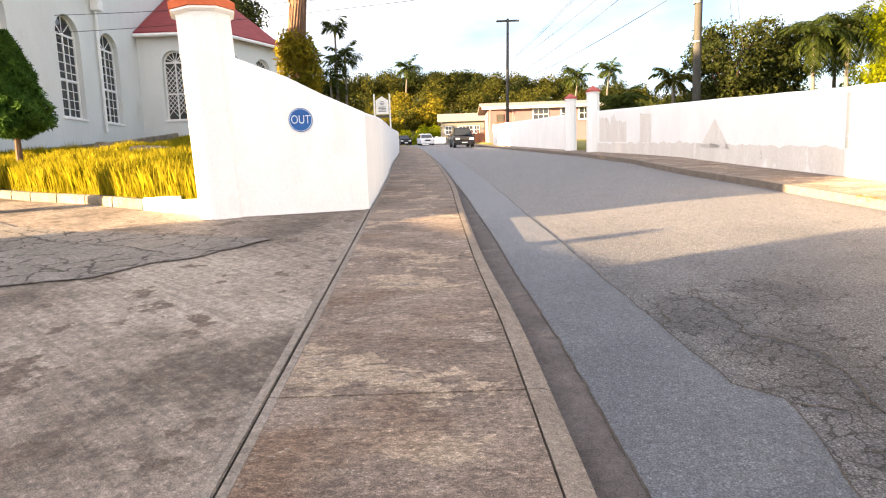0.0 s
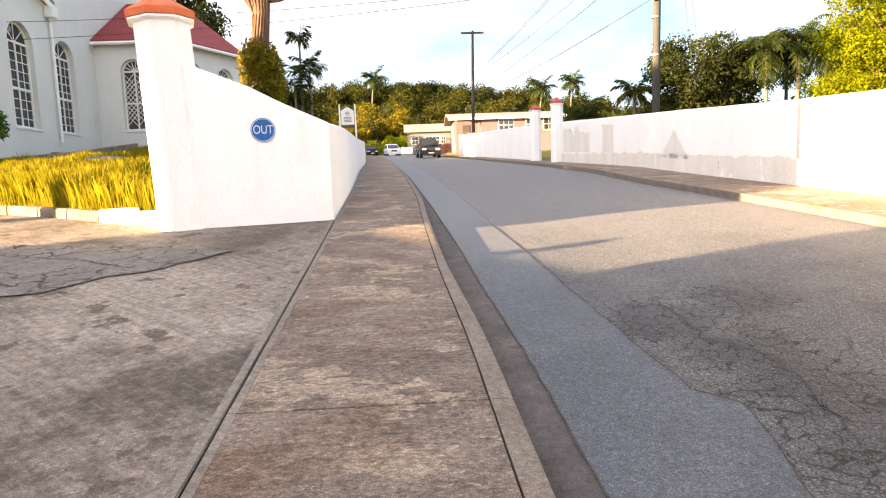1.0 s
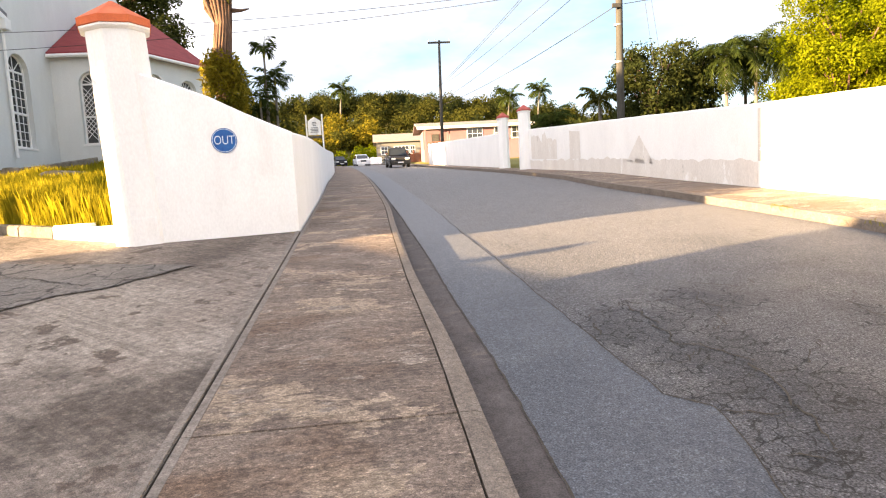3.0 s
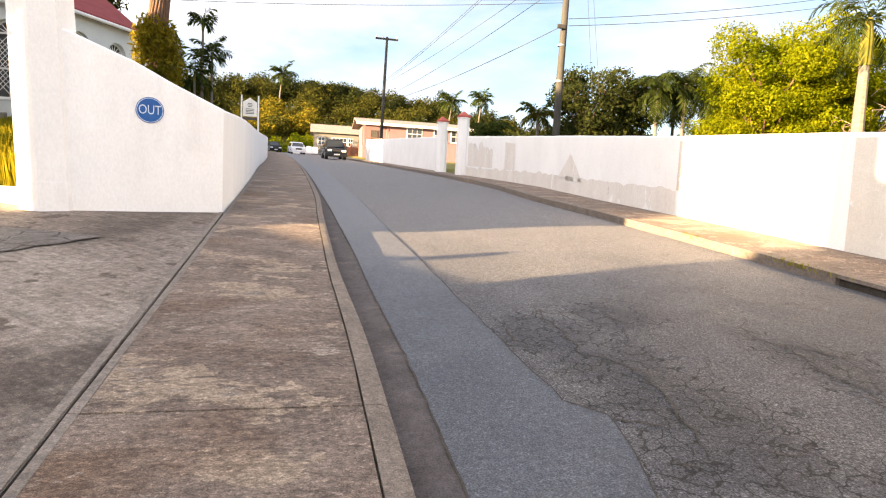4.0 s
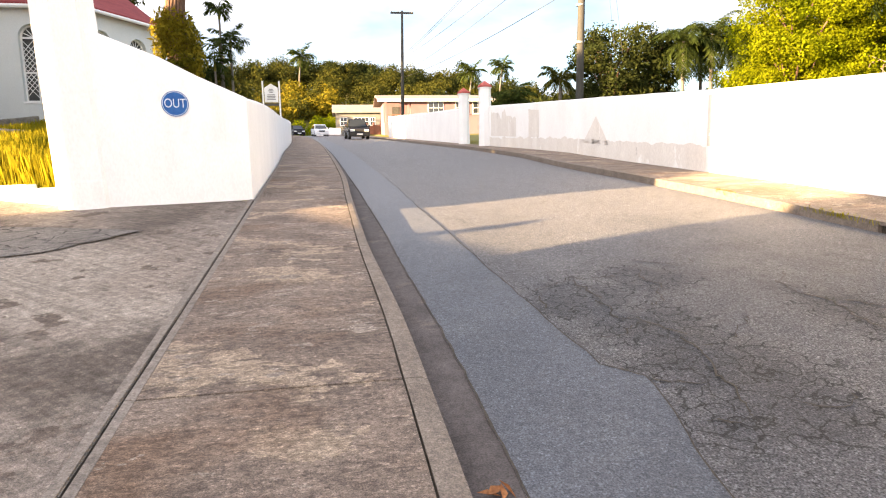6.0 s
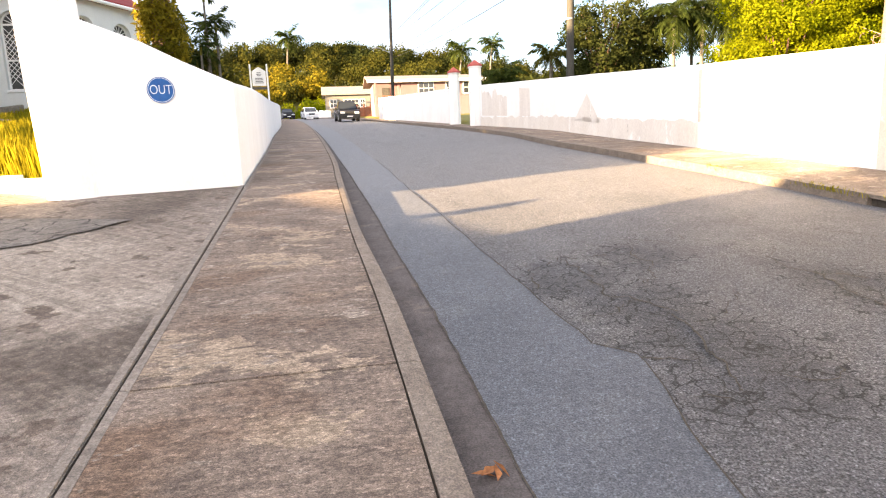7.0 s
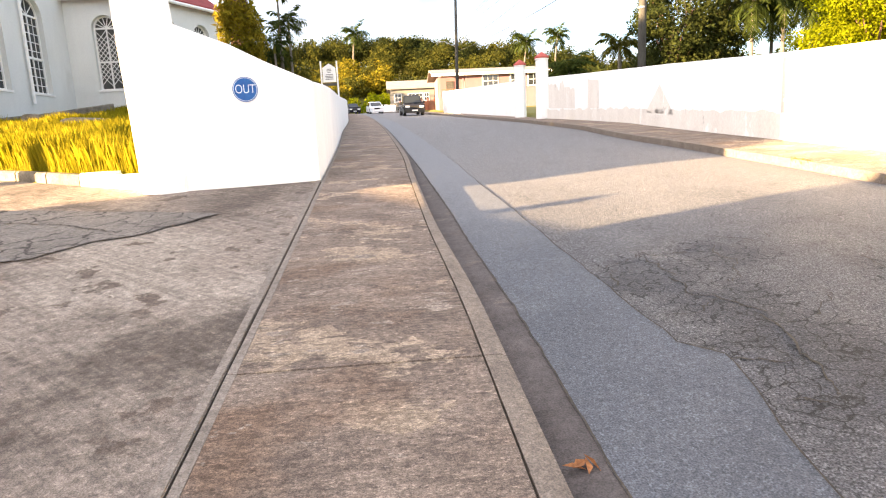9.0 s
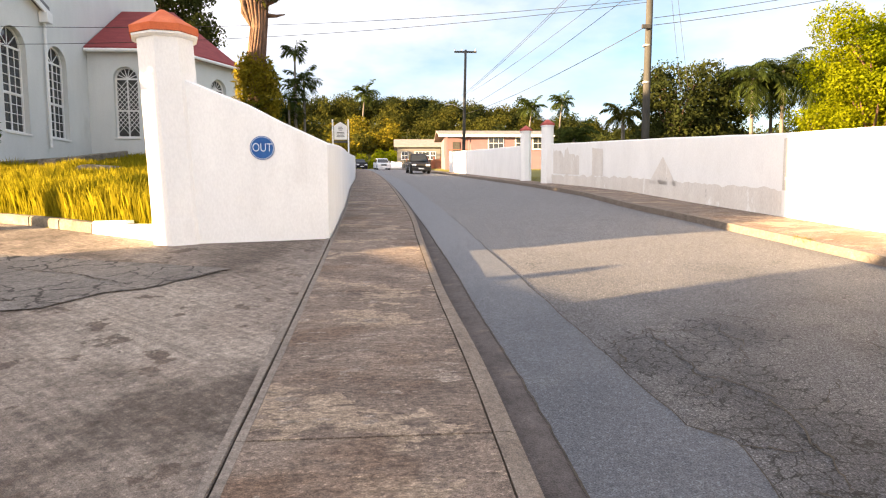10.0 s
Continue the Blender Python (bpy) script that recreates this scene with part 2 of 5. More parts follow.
CONCRETE = mat("walk_concrete", (0.150, 0.115, 0.094), (0.274, 0.218, 0.178), scale=1.5, fine=150, fine_amount=0.8, mid=0.5, mid_scale=26, streak=(0, 7.0, 24.0, 0.30), bump=1.0, bump_dist=0.010, stain=(0.356, 0.281, 0.212), stain_scale=1.2, stain_lo=0.56, stain_hi=0.575, random_tint=0.06, speck=0.45, speck_scale=80, stretch=(1, 1.6, 1), layers=(((0.187, 0.128, 0.092), 0.8, 0.52, 0.66), ((0.301, 0.252, 0.211), 3.1, 0.61, 0.63)))
DRIVE = mat("drive_concrete", (0.168, 0.137, 0.116), (0.291, 0.245, 0.208), scale=0.55, fine=150, fine_amount=0.65, mid=0.42, mid_scale=15, streak=(-42, 1.1, 22.0, 0.24), bump=1.0, bump_dist=0.010, stain=(0.123, 0.100, 0.083), stain_scale=0.75, stain_lo=0.50, stain_hi=0.60, speck=0.3, speck_scale=60, layers=(((0.310, 0.267, 0.228), 0.42, 0.50, 0.60), ((0.137, 0.107, 0.087), 2.3, 0.585, 0.61)))
KERB = mat("kerb_concrete", (0.153, 0.126, 0.105), (0.213, 0.179, 0.149), scale=4, fine=120, fine_amount=0.5, mid=0.3, mid_scale=22, bump=0.6, random_tint=0.05, speck=0.25)
EDGE = mat("trowelled_edge", (0.174, 0.150, 0.129), (0.232, 0.201, 0.174), scale=5, fine=120, fine_amount=0.45, mid=0.3, mid_scale=22, bump=0.5, speck=0.2)
GUTTER = mat("gutter_concrete", (0.065, 0.056, 0.054), (0.109, 0.096, 0.093), scale=3, fine=110, fine_amount=0.45, mid=0.25, mid_scale=20, bump=0.5, stain=(0.136, 0.111, 0.096), stain_scale=2.0, stain_lo=0.58, stain_hi=0.68)
ZONES = ((4.4, 2.9, 0.7, 0.6), (3.2, 2.2, 0.6, 0.4), (2.0, 4.5, 0.55, 0.6), (2.3, 3.8, 0.5, 0.6), (2.35, 3.1, 0.6, 0.55), (2.35, 2.6, 0.6, 0.35), (2.8, 4.9, 0.45, 0.5), (3.9, 3.7, 0.45, 0.8), (3.6, 1.4, 1.6, 0.8))
# uphill colours of both asphalts carry some of the far street's brightness
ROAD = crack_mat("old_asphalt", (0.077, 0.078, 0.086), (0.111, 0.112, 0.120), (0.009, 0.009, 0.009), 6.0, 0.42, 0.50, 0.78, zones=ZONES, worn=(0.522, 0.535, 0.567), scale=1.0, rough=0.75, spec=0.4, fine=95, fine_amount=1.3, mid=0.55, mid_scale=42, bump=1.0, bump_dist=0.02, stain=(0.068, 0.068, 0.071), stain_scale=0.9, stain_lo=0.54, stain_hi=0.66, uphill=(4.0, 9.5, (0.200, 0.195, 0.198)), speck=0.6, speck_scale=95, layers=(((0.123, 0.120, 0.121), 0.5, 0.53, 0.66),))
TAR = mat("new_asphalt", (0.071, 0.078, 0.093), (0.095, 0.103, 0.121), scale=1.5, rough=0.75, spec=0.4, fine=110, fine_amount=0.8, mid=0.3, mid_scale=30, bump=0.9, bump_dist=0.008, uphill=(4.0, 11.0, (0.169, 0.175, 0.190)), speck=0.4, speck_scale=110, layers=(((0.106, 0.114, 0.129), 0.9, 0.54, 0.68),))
PATCH = crack_mat("old_drive_asphalt", (0.141, 0.128, 0.117), (0.215, 0.196, 0.178), (0.037, 0.033, 0.030), 2.6, 0.8, 0.42, 0.5, scale=1.8, fine=100, fine_amount=0.5, mid=0.4, mid_scale=16, bump=0.8, speck=0.3, speck_scale=60)
JOINT = mat("joint_dirt", (0.035, 0.03, 0.025), (0.07, 0.06, 0.05), scale=8, bump=0.2)
WHITE = mat("white_wall_paint", (0.80, 0.795, 0.785), (0.87, 0.865, 0.855), scale=1.2, fine=40, fine_amount=0.06, bump=0.12, bump_dist=0.005, stain=(0.70, 0.685, 0.665), stain_scale=0.9, stain_lo=0.58, stain_hi=0.80, stretch=(1, 1, 0.5))
WORN = mat("worn_white_paint", (0.659, 0.618, 0.572), (0.742, 0.711, 0.670), scale=2.0, fine=40, fine_amount=0.12, bump=0.3, stretch=(1, 1, 0.35), stain=(0.824, 0.814, 0.793), stain_scale=1.6, stain_lo=0.58, stain_hi=0.62, layers=(((0.371, 0.340, 0.309), 3.0, 0.66, 0.72),))
# old cream paint, its beige also standing in for the near wall's shade
CREAMSHADE = mat("cream_paint_and_shade", (0.60, 0.565, 0.50), (0.70, 0.67, 0.61), scale=2.0, fine=40, fine_amount=0.1, bump=0.3, stain=(0.78, 0.77, 0.75), stain_scale=2.6, stain_lo=0.60, stain_hi=0.64)
CHURCH = mat("church_wall_paint", (0.602, 0.618, 0.609), (0.688, 0.705, 0.696), scale=0.7, fine=30, fine_amount=0.06, bump=0.2, stain=(0.516, 0.522, 0.496), stain_scale=0.5, stain_lo=0.60, stain_hi=0.8, stretch=(1, 1, 0.4))
TRIMW = mat("white_trim_paint", (0.76, 0.76, 0.75), (0.82, 0.82, 0.81), scale=3, fine_amount=0.05, rough=0.5, bump=0.1)
ORANGE = mat("orange_cap_paint", (0.527, 0.111, 0.038), (0.629, 0.162, 0.060), scale=4, fine=50, fine_amount=0.12, rough=0.7, bump=0.2)
REDCAP = mat("dull_red_cap_paint", (0.33, 0.07, 0.06), (0.45, 0.12, 0.10), scale=5, fine_amount=0.2, bump=0.2)
REDROOF = mat("red_roof_shingle", (0.187, 0.027, 0.031), (0.264, 0.049, 0.048), scale=1.5, fine=18, fine_amount=0.2, rough=0.7, bump=0.25, stretch=(1, 1, 4))
GREYROOF = mat("grey_roof_slate", (0.16, 0.16, 0.17), (0.26, 0.26, 0.27), scale=2, fine=15, fine_amount=0.2, bump=0.3)
SIGNBLUE = mat("blue_sign_paint", (0.010, 0.072, 0.27), (0.022, 0.12, 0.36), scale=6, fine_amount=0.15, rough=0.6, bump=0.1)
SIGNWHITE = mat("sign_letter_paint", (0.62, 0.68, 0.76), (0.72, 0.77, 0.82), scale=8, fine_amount=0.1, rough=0.6, bump=0.1)
GLASS = glass_mat("dark_window_glass")
LATTICE = mat("dark_louvre", (0.05, 0.05, 0.05), (0.09, 0.09, 0.085), scale=5, bump=0)
POLEWOOD = mat("pole_wood", (0.032, 0.032, 0.030), (0.068, 0.066, 0.060), scale=3, fine=30, fine_amount=0.3, bump=0.4, stretch=(3, 3, 0.3))
STEEL = mat("galvanised_steel", (0.30, 0.31, 0.32), (0.42, 0.42, 0.42), scale=5, rough=0.5, metal=0.6, bump=0.05)
WIRE = mat("black_cable", (0.03, 0.03, 0.03), (0.05, 0.05, 0.05), bump=0)
BARK = mat("brown_bark", (0.091, 0.052, 0.034), (0.189, 0.115, 0.077), scale=2.5, fine=18, fine_amount=0.45, bump=0.9, bump_dist=0.03, stretch=(3, 3, 0.4))
PALMBARK = mat("grey_palm_bark", (0.11, 0.098, 0.085), (0.18, 0.163, 0.14), scale=2.5, fine=12, fine_amount=0.25, bump=0.4, stretch=(1, 1, 5))
CROWNSHAFT = mat("green_palm_shaft", (0.078, 0.083, 0.010), (0.144, 0.132, 0.015), scale=2, fine_amount=0.15, bump=0.1)
SOIL = mat("grass_soil", (0.10, 0.095, 0.018), (0.20, 0.18, 0.035), scale=0.6, fine=10, fine_amount=0.35, bump=0.5)
GRASS = leaf_mat("dry_grass", (0.204, 0.183, 0.007), (0.306, 0.255, 0.017), island=0.3, through_amount=0.45)
STONE = mat("weathered_stone", (0.10, 0.088, 0.07), (0.24, 0.21, 0.165), scale=3, fine=25, fine_amount=0.3, bump=0.7, random_tint=0.15)
LEAF_OLIVE = leaf_mat("olive_leaf", (0.032, 0.041, 0.008), (0.078, 0.073, 0.013))
LEAF_DARK = leaf_mat("dark_leaf", (0.018, 0.027, 0.008), (0.049, 0.055, 0.014))
LEAF_VINE = leaf_mat("yellow_green_leaf", (0.101, 0.134, 0.002), (0.201, 0.214, 0.004), through_amount=0.45)
LEAF_EPI = leaf_mat("golden_leaf", (0.061, 0.071, 0.007), (0.243, 0.184, 0.016))
LEAF_PALM = leaf_mat("palm_leaf", (0.020, 0.037, 0.009), (0.053, 0.065, 0.014))
LEAF_CYPRESS = leaf_mat("cypress_leaf", (0.03, 0.08, 0.016), (0.085, 0.15, 0.026), through_amount=0.2)
LEAF_DEAD = leaf_mat("dead_frond", (0.12, 0.072, 0.036), (0.228, 0.15, 0.09), through_amount=0.25)
DRYBRANCH = mat("dry_twigs", (0.20, 0.145, 0.11), (0.33, 0.25, 0.20), scale=4, fine_amount=0.2, bump=0)
PINK = mat("pink_house_paint", (0.208, 0.125, 0.138), (0.248, 0.154, 0.167), scale=1, fine_amount=0.06, bump=0.1)
CREAM = mat("cream_house_paint", (0.168, 0.163, 0.151), (0.196, 0.188, 0.175), scale=1, fine_amount=0.06, bump=0.1)
ROOFPALE = mat("pale_roof_sheet", (0.210, 0.190, 0.170), (0.280, 0.250, 0.225), scale=1.5, fine_amount=0.1, bump=0.2)
FENCE = mat("terracotta_fence_paint", (0.255, 0.098, 0.060), (0.345, 0.143, 0.083), scale=2, fine_amount=0.15, bump=0.2)
TYRE = mat("tyre_rubber", (0.02, 0.02, 0.02), (0.035, 0.035, 0.035), bump=0.1)
PAINT_DARK = mat("dark_car_paint", (0.010, 0.011, 0.016), (0.016, 0.016, 0.022), rough=0.12, bump=0, fine_amount=0.02, spec=0.35)
PAINT_RED = mat("maroon_car_paint", (0.16, 0.012, 0.02), (0.20, 0.018, 0.026), rough=0.25, bump=0, fine_amount=0.02, spec=0.6)
PAINT_WHITE = mat("silver_white_car_paint", (0.60, 0.64, 0.68), (0.66, 0.70, 0.74), rough=0.25, bump=0, fine_amount=0.02, spec=0.6)
LAMPGLASS = mat("headlamp_glass", (0.65, 0.66, 0.66), (0.75, 0.76, 0.76), rough=0.15, bump=0, spec=0.7)
PLASTIC = mat("black_plastic", (0.02, 0.02, 0.02), (0.03, 0.03, 0.03), rough=0.6, bump=0)


# ---- building helpers ----
def mesh_of(name, verts, faces, material):
    me = bpy.data.meshes.new(name)
    me.from_pydata([tuple(map(float, p)) for p in verts], [], [tuple(map(int, q)) for q in faces])
    me.materials.append(material)
    me.update()
    return me


def quads_mesh(name, verts, material):
    """Loose quads out of an array n x 4 x 3."""
    n = len(verts)
    me = bpy.data.meshes.new(name)
    me.vertices.add(4 * n)
    me.vertices.foreach_set("co", np.asarray(verts, dtype=np.float32).ravel())
    me.loops.add(4 * n)
    me.loops.foreach_set("vertex_index", np.arange(4 * n, dtype=np.int32))
    me.polygons.add(n)
    me.polygons.foreach_set("loop_start", np.arange(0, 4 * n, 4, dtype=np.int32))
    me.materials.append(material)
    me.update(calc_edges=True)
    return me


def part(name, data, material=None, parent=None, label="", at=None):
    if isinstance(data, bmesh.types.BMesh):
        me = bpy.data.meshes.new(name)
        bmesh.ops.recalc_face_normals(data, faces=data.faces)
        data.to_mesh(me)
        data.free()
        me.materials.append(material)
        data = me
    ob = new(name, data)
    if parent:
        ob.parent = parent
    if at is not None:
        ob.matrix_basis = at
    if label:
        ob["label"] = label
    return ob


def empty(name, m=None):
    ob = new(name)
    if m is not None:
        ob.matrix_basis = m
    return ob


def add_box(bm, x0, x1, y0, y1, z0, z1, bevel=0.0, m=None):
    made = bmesh.ops.create_cube(bm, size=1.0)["verts"]
    mm = Matrix.Translation(((x0 + x1) / 2, (y0 + y1) / 2, (z0 + z1) / 2)) @ Matrix.Diagonal((x1 - x0, y1 - y0, z1 - z0, 1))
    bmesh.ops.transform(bm, matrix=(m @ mm) if m else mm, verts=made)
    if bevel:
        edges = list({e for p in made for e in p.link_edges})
        bmesh.ops.bevel(bm, geom=edges, offset=bevel, segments=2, affect="EDGES", profile=0.5)
    return bm


def box(x0, x1, y0, y1, z0, z1, bevel=0.0, m=None):
    return add_box(bmesh.new(), x0, x1, y0, y1, z0, z1, bevel, m)


def add_ring_stack(bm, rings, cap=True):
    """Joins rings of equal count, each a list of points, from first to last."""
    rows = [[bm.verts.new(p) for p in ring] for ring in rings]
    k = len(rows[0])
    for a, b in zip(rows, rows[1:]):
        for i in range(k):
            bm.faces.new((a[i], a[(i + 1) % k], b[(i + 1) % k], b[i]))
    if cap:
        bm.faces.new(rows[0][::-1])
        bm.faces.new(rows[-1])
    return bm


def add_tube(bm, pts, radii, sides=8, cap=True):
    pts = [Vector([float(c) for c in p]) for p in pts]
    rings = []
    for i, p in enumerate(pts):
        d = (pts[min(i + 1, len(pts) - 1)] - pts[max(i - 1, 0)]).normalized()
        u = d.cross(Vector((0, 0, 1)) if abs(d.z) < 0.9 else Vector((1, 0, 0))).normalized()
        w = d.cross(u)
        rings.append([p + float(radii[i]) * (math.cos(a) * u + math.sin(a) * w) for a in np.linspace(0, 2 * math.pi, sides, endpoint=False)])
    return add_ring_stack(bm, rings, cap)


def tube(pts, radii, sides=8):
    return add_tube(bmesh.new(), pts, radii, sides)


def smooth(ob):
    for poly in ob.data.polygons:
        poly.use_smooth = True
    return ob


def polyline(points, y):
    return float(np.interp(y, [p[1] for p in points], [p[0] for p in points]))


def sstep(x, a, b):
    t = min(1.0, max(0.0, (x - a) / (b - a)))
    return t * t * (3 - 2 * t)


# ---- the lie of the land ----
def rise(y):
    """Height of the left pavement along the street: steep at first, easing over the crest."""
    if y < 0:
        return 0.111 * max(y, -30)
    z = 0.111 * min(y, 9)
    b = min(max(y - 9, 0), 5)
    z += 0.111 * b - 0.0045 * b * b
    z += 0.066 * min(max(y - 14, 0), 66)
    c = min(max(y - 80, 0), 40)
    return z + 0.066 * c - 0.000825 * c * c


def level(x, y):
    dip = max(0.0, 1 - ((y - 12) / 8) ** 2) * sstep(x, -0.2, 2.5)
    return rise(y) - 0.12 * dip


def street_line(y):
    if y < 0:
        return 0.46 - 0.02 * y
    if y > 62:
        return street_line(62) - 0.082 * (y - 62) - 0.0022 * (y - 62) ** 2
    return 0.46 - 0.02 * y - 0.0005 * y * y


def kerb_x(y):
    return street_line(y) + 0.02 - 0.055 * sstep(y, 3.5, 6.5) + 0.04 * sstep(y, 9, 12)


def kerb_w(y):
    return 0.128 - 0.03 * sstep(y, 4, 7)


def gutter_w(y):
    """From the kerb's line to the asphalt: the channel narrows uphill."""
    return 0.405 - 0.16 * sstep(y, 6.5, 13.5)


def walk_left(y):
    return street_line(y) - 1.38 - 0.35 * sstep(y, 10, 28)


RIGHT_KERB = [(7.3, -40), (7.0, 0), (6.85, 5), (6.75, 8), (6.5, 11), (6.35, 16), (6.35, 22), (6.25, 28), (5.6, 36), (4.6, 48), (3.7, 58)]
RIGHT_WALL = [(11.5, -12), (9.75, 0), (9.2, 5), (8.6, 8.3), (8.2, 12.3), (8.1, 17.5), (7.75, 24), (7.25, 28.2)]


def right_kerb(y):
    return polyline(RIGHT_KERB, y) if y < 58 else kerb_x(y) + 5.85


LAWN_EDGE = [(-40, 31.0), (-16, 17.2), (-9.46, 12.85), (-8.3, 12.0), (-6.7, 11.15), (-5.1, 10.1), (-3.8, 9.3)]


def lawn_edge(x):
    return float(np.interp(x, [p[0] for p in LAWN_EDGE], [p[1] for p in LAWN_EDGE]))


def lawn(x, y):
    d = max(0.0, (y - lawn_edge(min(x, -3.5))) * 0.8)
    return rise(y) + 0.14 + 0.085 * min(d, 22)


def hill(x, y):
    h = 19.0 * sstep(y, 112, 195) * (1 - 0.5 * sstep(x, 28, 72))
    return h + 1.6 * noise.noise((x * 0.02, y * 0.02, 3.0)) * sstep(y, 110, 160)


def land(x, y):
    wl_, wr_ = walk_left(y) - 1.3, (polyline(RIGHT_WALL, y) if y < 28 else right_kerb(y) + 1.2) + 1.3
    if y > 125:
        return rise(y) - 0.3 + hill(x, y)
    if wl_ <= x <= wr_ or (y < lawn_edge(min(x, -3.5)) + 0.3 and x < wl_) or y < 8.6:
        return level(x, y) - 0.5
    if x < wl_:
        return lawn(x, y) - 0.02 if y < 60 else lawn(x, 60) + (rise(y) - rise(60)) + hill(x, y)
    return level(x, y) + 0.05 + 0.07 * sstep(x, 10, 40) * 20 * 0.4 + hill(x, y)


def grid_mesh(name, xs, ys, height, material):
    verts = [(x, y, height(x, y)) for y in ys for x in xs]
    k = len(xs)
    faces = [(j * k + i, j * k + i + 1, (j + 1) * k + i + 1, (j + 1) * k + i) for j in range(len(ys) - 1) for i in range(k - 1)]
    return mesh_of(name, verts, faces, material)


xs = sorted(set([-900, -500, -300, -200, -140, -100, -80, -65] + list(np.arange(-50, 50.1, 1.0)) + [60, 75, 90, 120, 160, 220, 300, 500, 900]))
ys = sorted(set([-300, -150, -80, -40] + list(np.arange(-25, 70.1, 1.0)) + list(np.arange(72, 240, 4.0)) + [260, 300, 340, 400, 500, 700, 1200]))
tagged(smooth(part("ground", grid_mesh("ground", xs, ys, land, SOIL))), "rough grassy ground rising to a wooded hill", "ground", kind="structure")


def strip(name, left, right, y0, y1, step, height, material, thick=0.25, parent=None, cols=1, label="", drop=0.0):
    """A slab between two lines x(y), from y0 to y1, with depth."""
    ys_ = np.linspace(y0, y1, max(2, int(round((y1 - y0) / step)) + 1))
    bm = bmesh.new()
    tops, lows = [], []
    for y in ys_:
        a, b = left(y), right(y)
        row, low = [], []
        for i in range(cols + 1):
            x = a + (b - a) * i / cols
            z = height(x, y)
            row.append(bm.verts.new((x, y, z)))
            low.append(bm.verts.new((x, y, z - thick)))
        tops.append(row)
        lows.append(low)
    for j in range(len(ys_) - 1):
        for i in range(cols):
            bm.faces.new((tops[j][i], tops[j][i + 1], tops[j + 1][i + 1], tops[j + 1][i]))
        bm.faces.new((tops[j][0], tops[j + 1][0], lows[j + 1][0], lows[j][0]))
        bm.faces.new((tops[j][cols], lows[j][cols], lows[j + 1][cols], tops[j + 1][cols]))
    for rows_t, rows_l in ((tops[0], lows[0]), (tops[-1], lows[-1])):
        for i in range(cols):
            bm.faces.new((rows_t[i], rows_l[i], rows_l[i + 1], rows_t[i + 1]))
    return part(name, bm, material, parent, label)


# road: old asphalt, a newer strip along the gutter
def road_z(x, y):
    k, r = kerb_x(y) + gutter_w(y), right_kerb(y)
    u = (x - k) / (r - k)
    return level(x, y) - 0.135 + 0.05 * math.sin(math.pi * min(1, max(0, u)))


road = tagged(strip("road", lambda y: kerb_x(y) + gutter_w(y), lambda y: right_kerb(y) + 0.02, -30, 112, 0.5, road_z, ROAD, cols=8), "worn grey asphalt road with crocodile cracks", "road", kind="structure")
SEAM = [(1.5, -30), (1.55, 1.2), (1.6, 1.9), (1.66, 2.37), (1.74, 2.7), (1.80, 2.96), (1.80, 3.12), (1.72, 3.2), (1.63, 3.29), (1.57, 3.86), (1.52, 5.1), (1.43, 7.07), (1.28, 9.4), (0.98, 17), (0.3, 36), (-2.0, 70), (-6, 112)]


def seam_x(y):
    return polyline(SEAM, y) + (0.018 * noise.noise((0, y * 5.0, 0)) + 0.02 * noise.noise((4, y * 1.7, 0)))


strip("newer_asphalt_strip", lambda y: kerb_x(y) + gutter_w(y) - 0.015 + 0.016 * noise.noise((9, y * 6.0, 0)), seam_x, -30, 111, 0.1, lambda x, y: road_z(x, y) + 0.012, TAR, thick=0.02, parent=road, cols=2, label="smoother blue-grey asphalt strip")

# gutter, kerb and pavement on the church side
gutter = strip("gutter", lambda y: kerb_x(y) + kerb_w(y) - 0.01, lambda y: kerb_x(y) + gutter_w(y), -30, 112, 0.5, lambda x, y: level(x, y) - 0.135 + 0.06 * (x - kerb_x(y) - 0.27), GUTTER, cols=2)
tagged(gutter, "dark stained concrete gutter channel beside the kerb", "gutter", kind="structure")
JOINTS = [-9.15, -6.1, -3.05, 0.05, 3.1, 6.15, 9.2, 12.25, 15.3, 18.35, 21.4, 24.45, 27.5, 30.5, 33.5, 36.5, 39.5, 42.5, 45.5, 48.5, 51.5, 54.5, 57.5, 60.5, 66, 72, 80, 90, 100, 110]
bed = tagged(strip("pavement_bed", walk_left, lambda y: kerb_x(y) + 0.1, -30, 112, 0.5, lambda x, y: level(x, y) - 0.03, JOINT), "dirt-filled bed below the pavement slabs", "pavement", kind="structure")
walkway = tagged(empty("pavement"), "stained brushed concrete pavement with open joints", "pavement", kind="structure")
kerb = tagged(empty("kerb"), "worn concrete kerb along the pavement", "kerb", kind="structure")
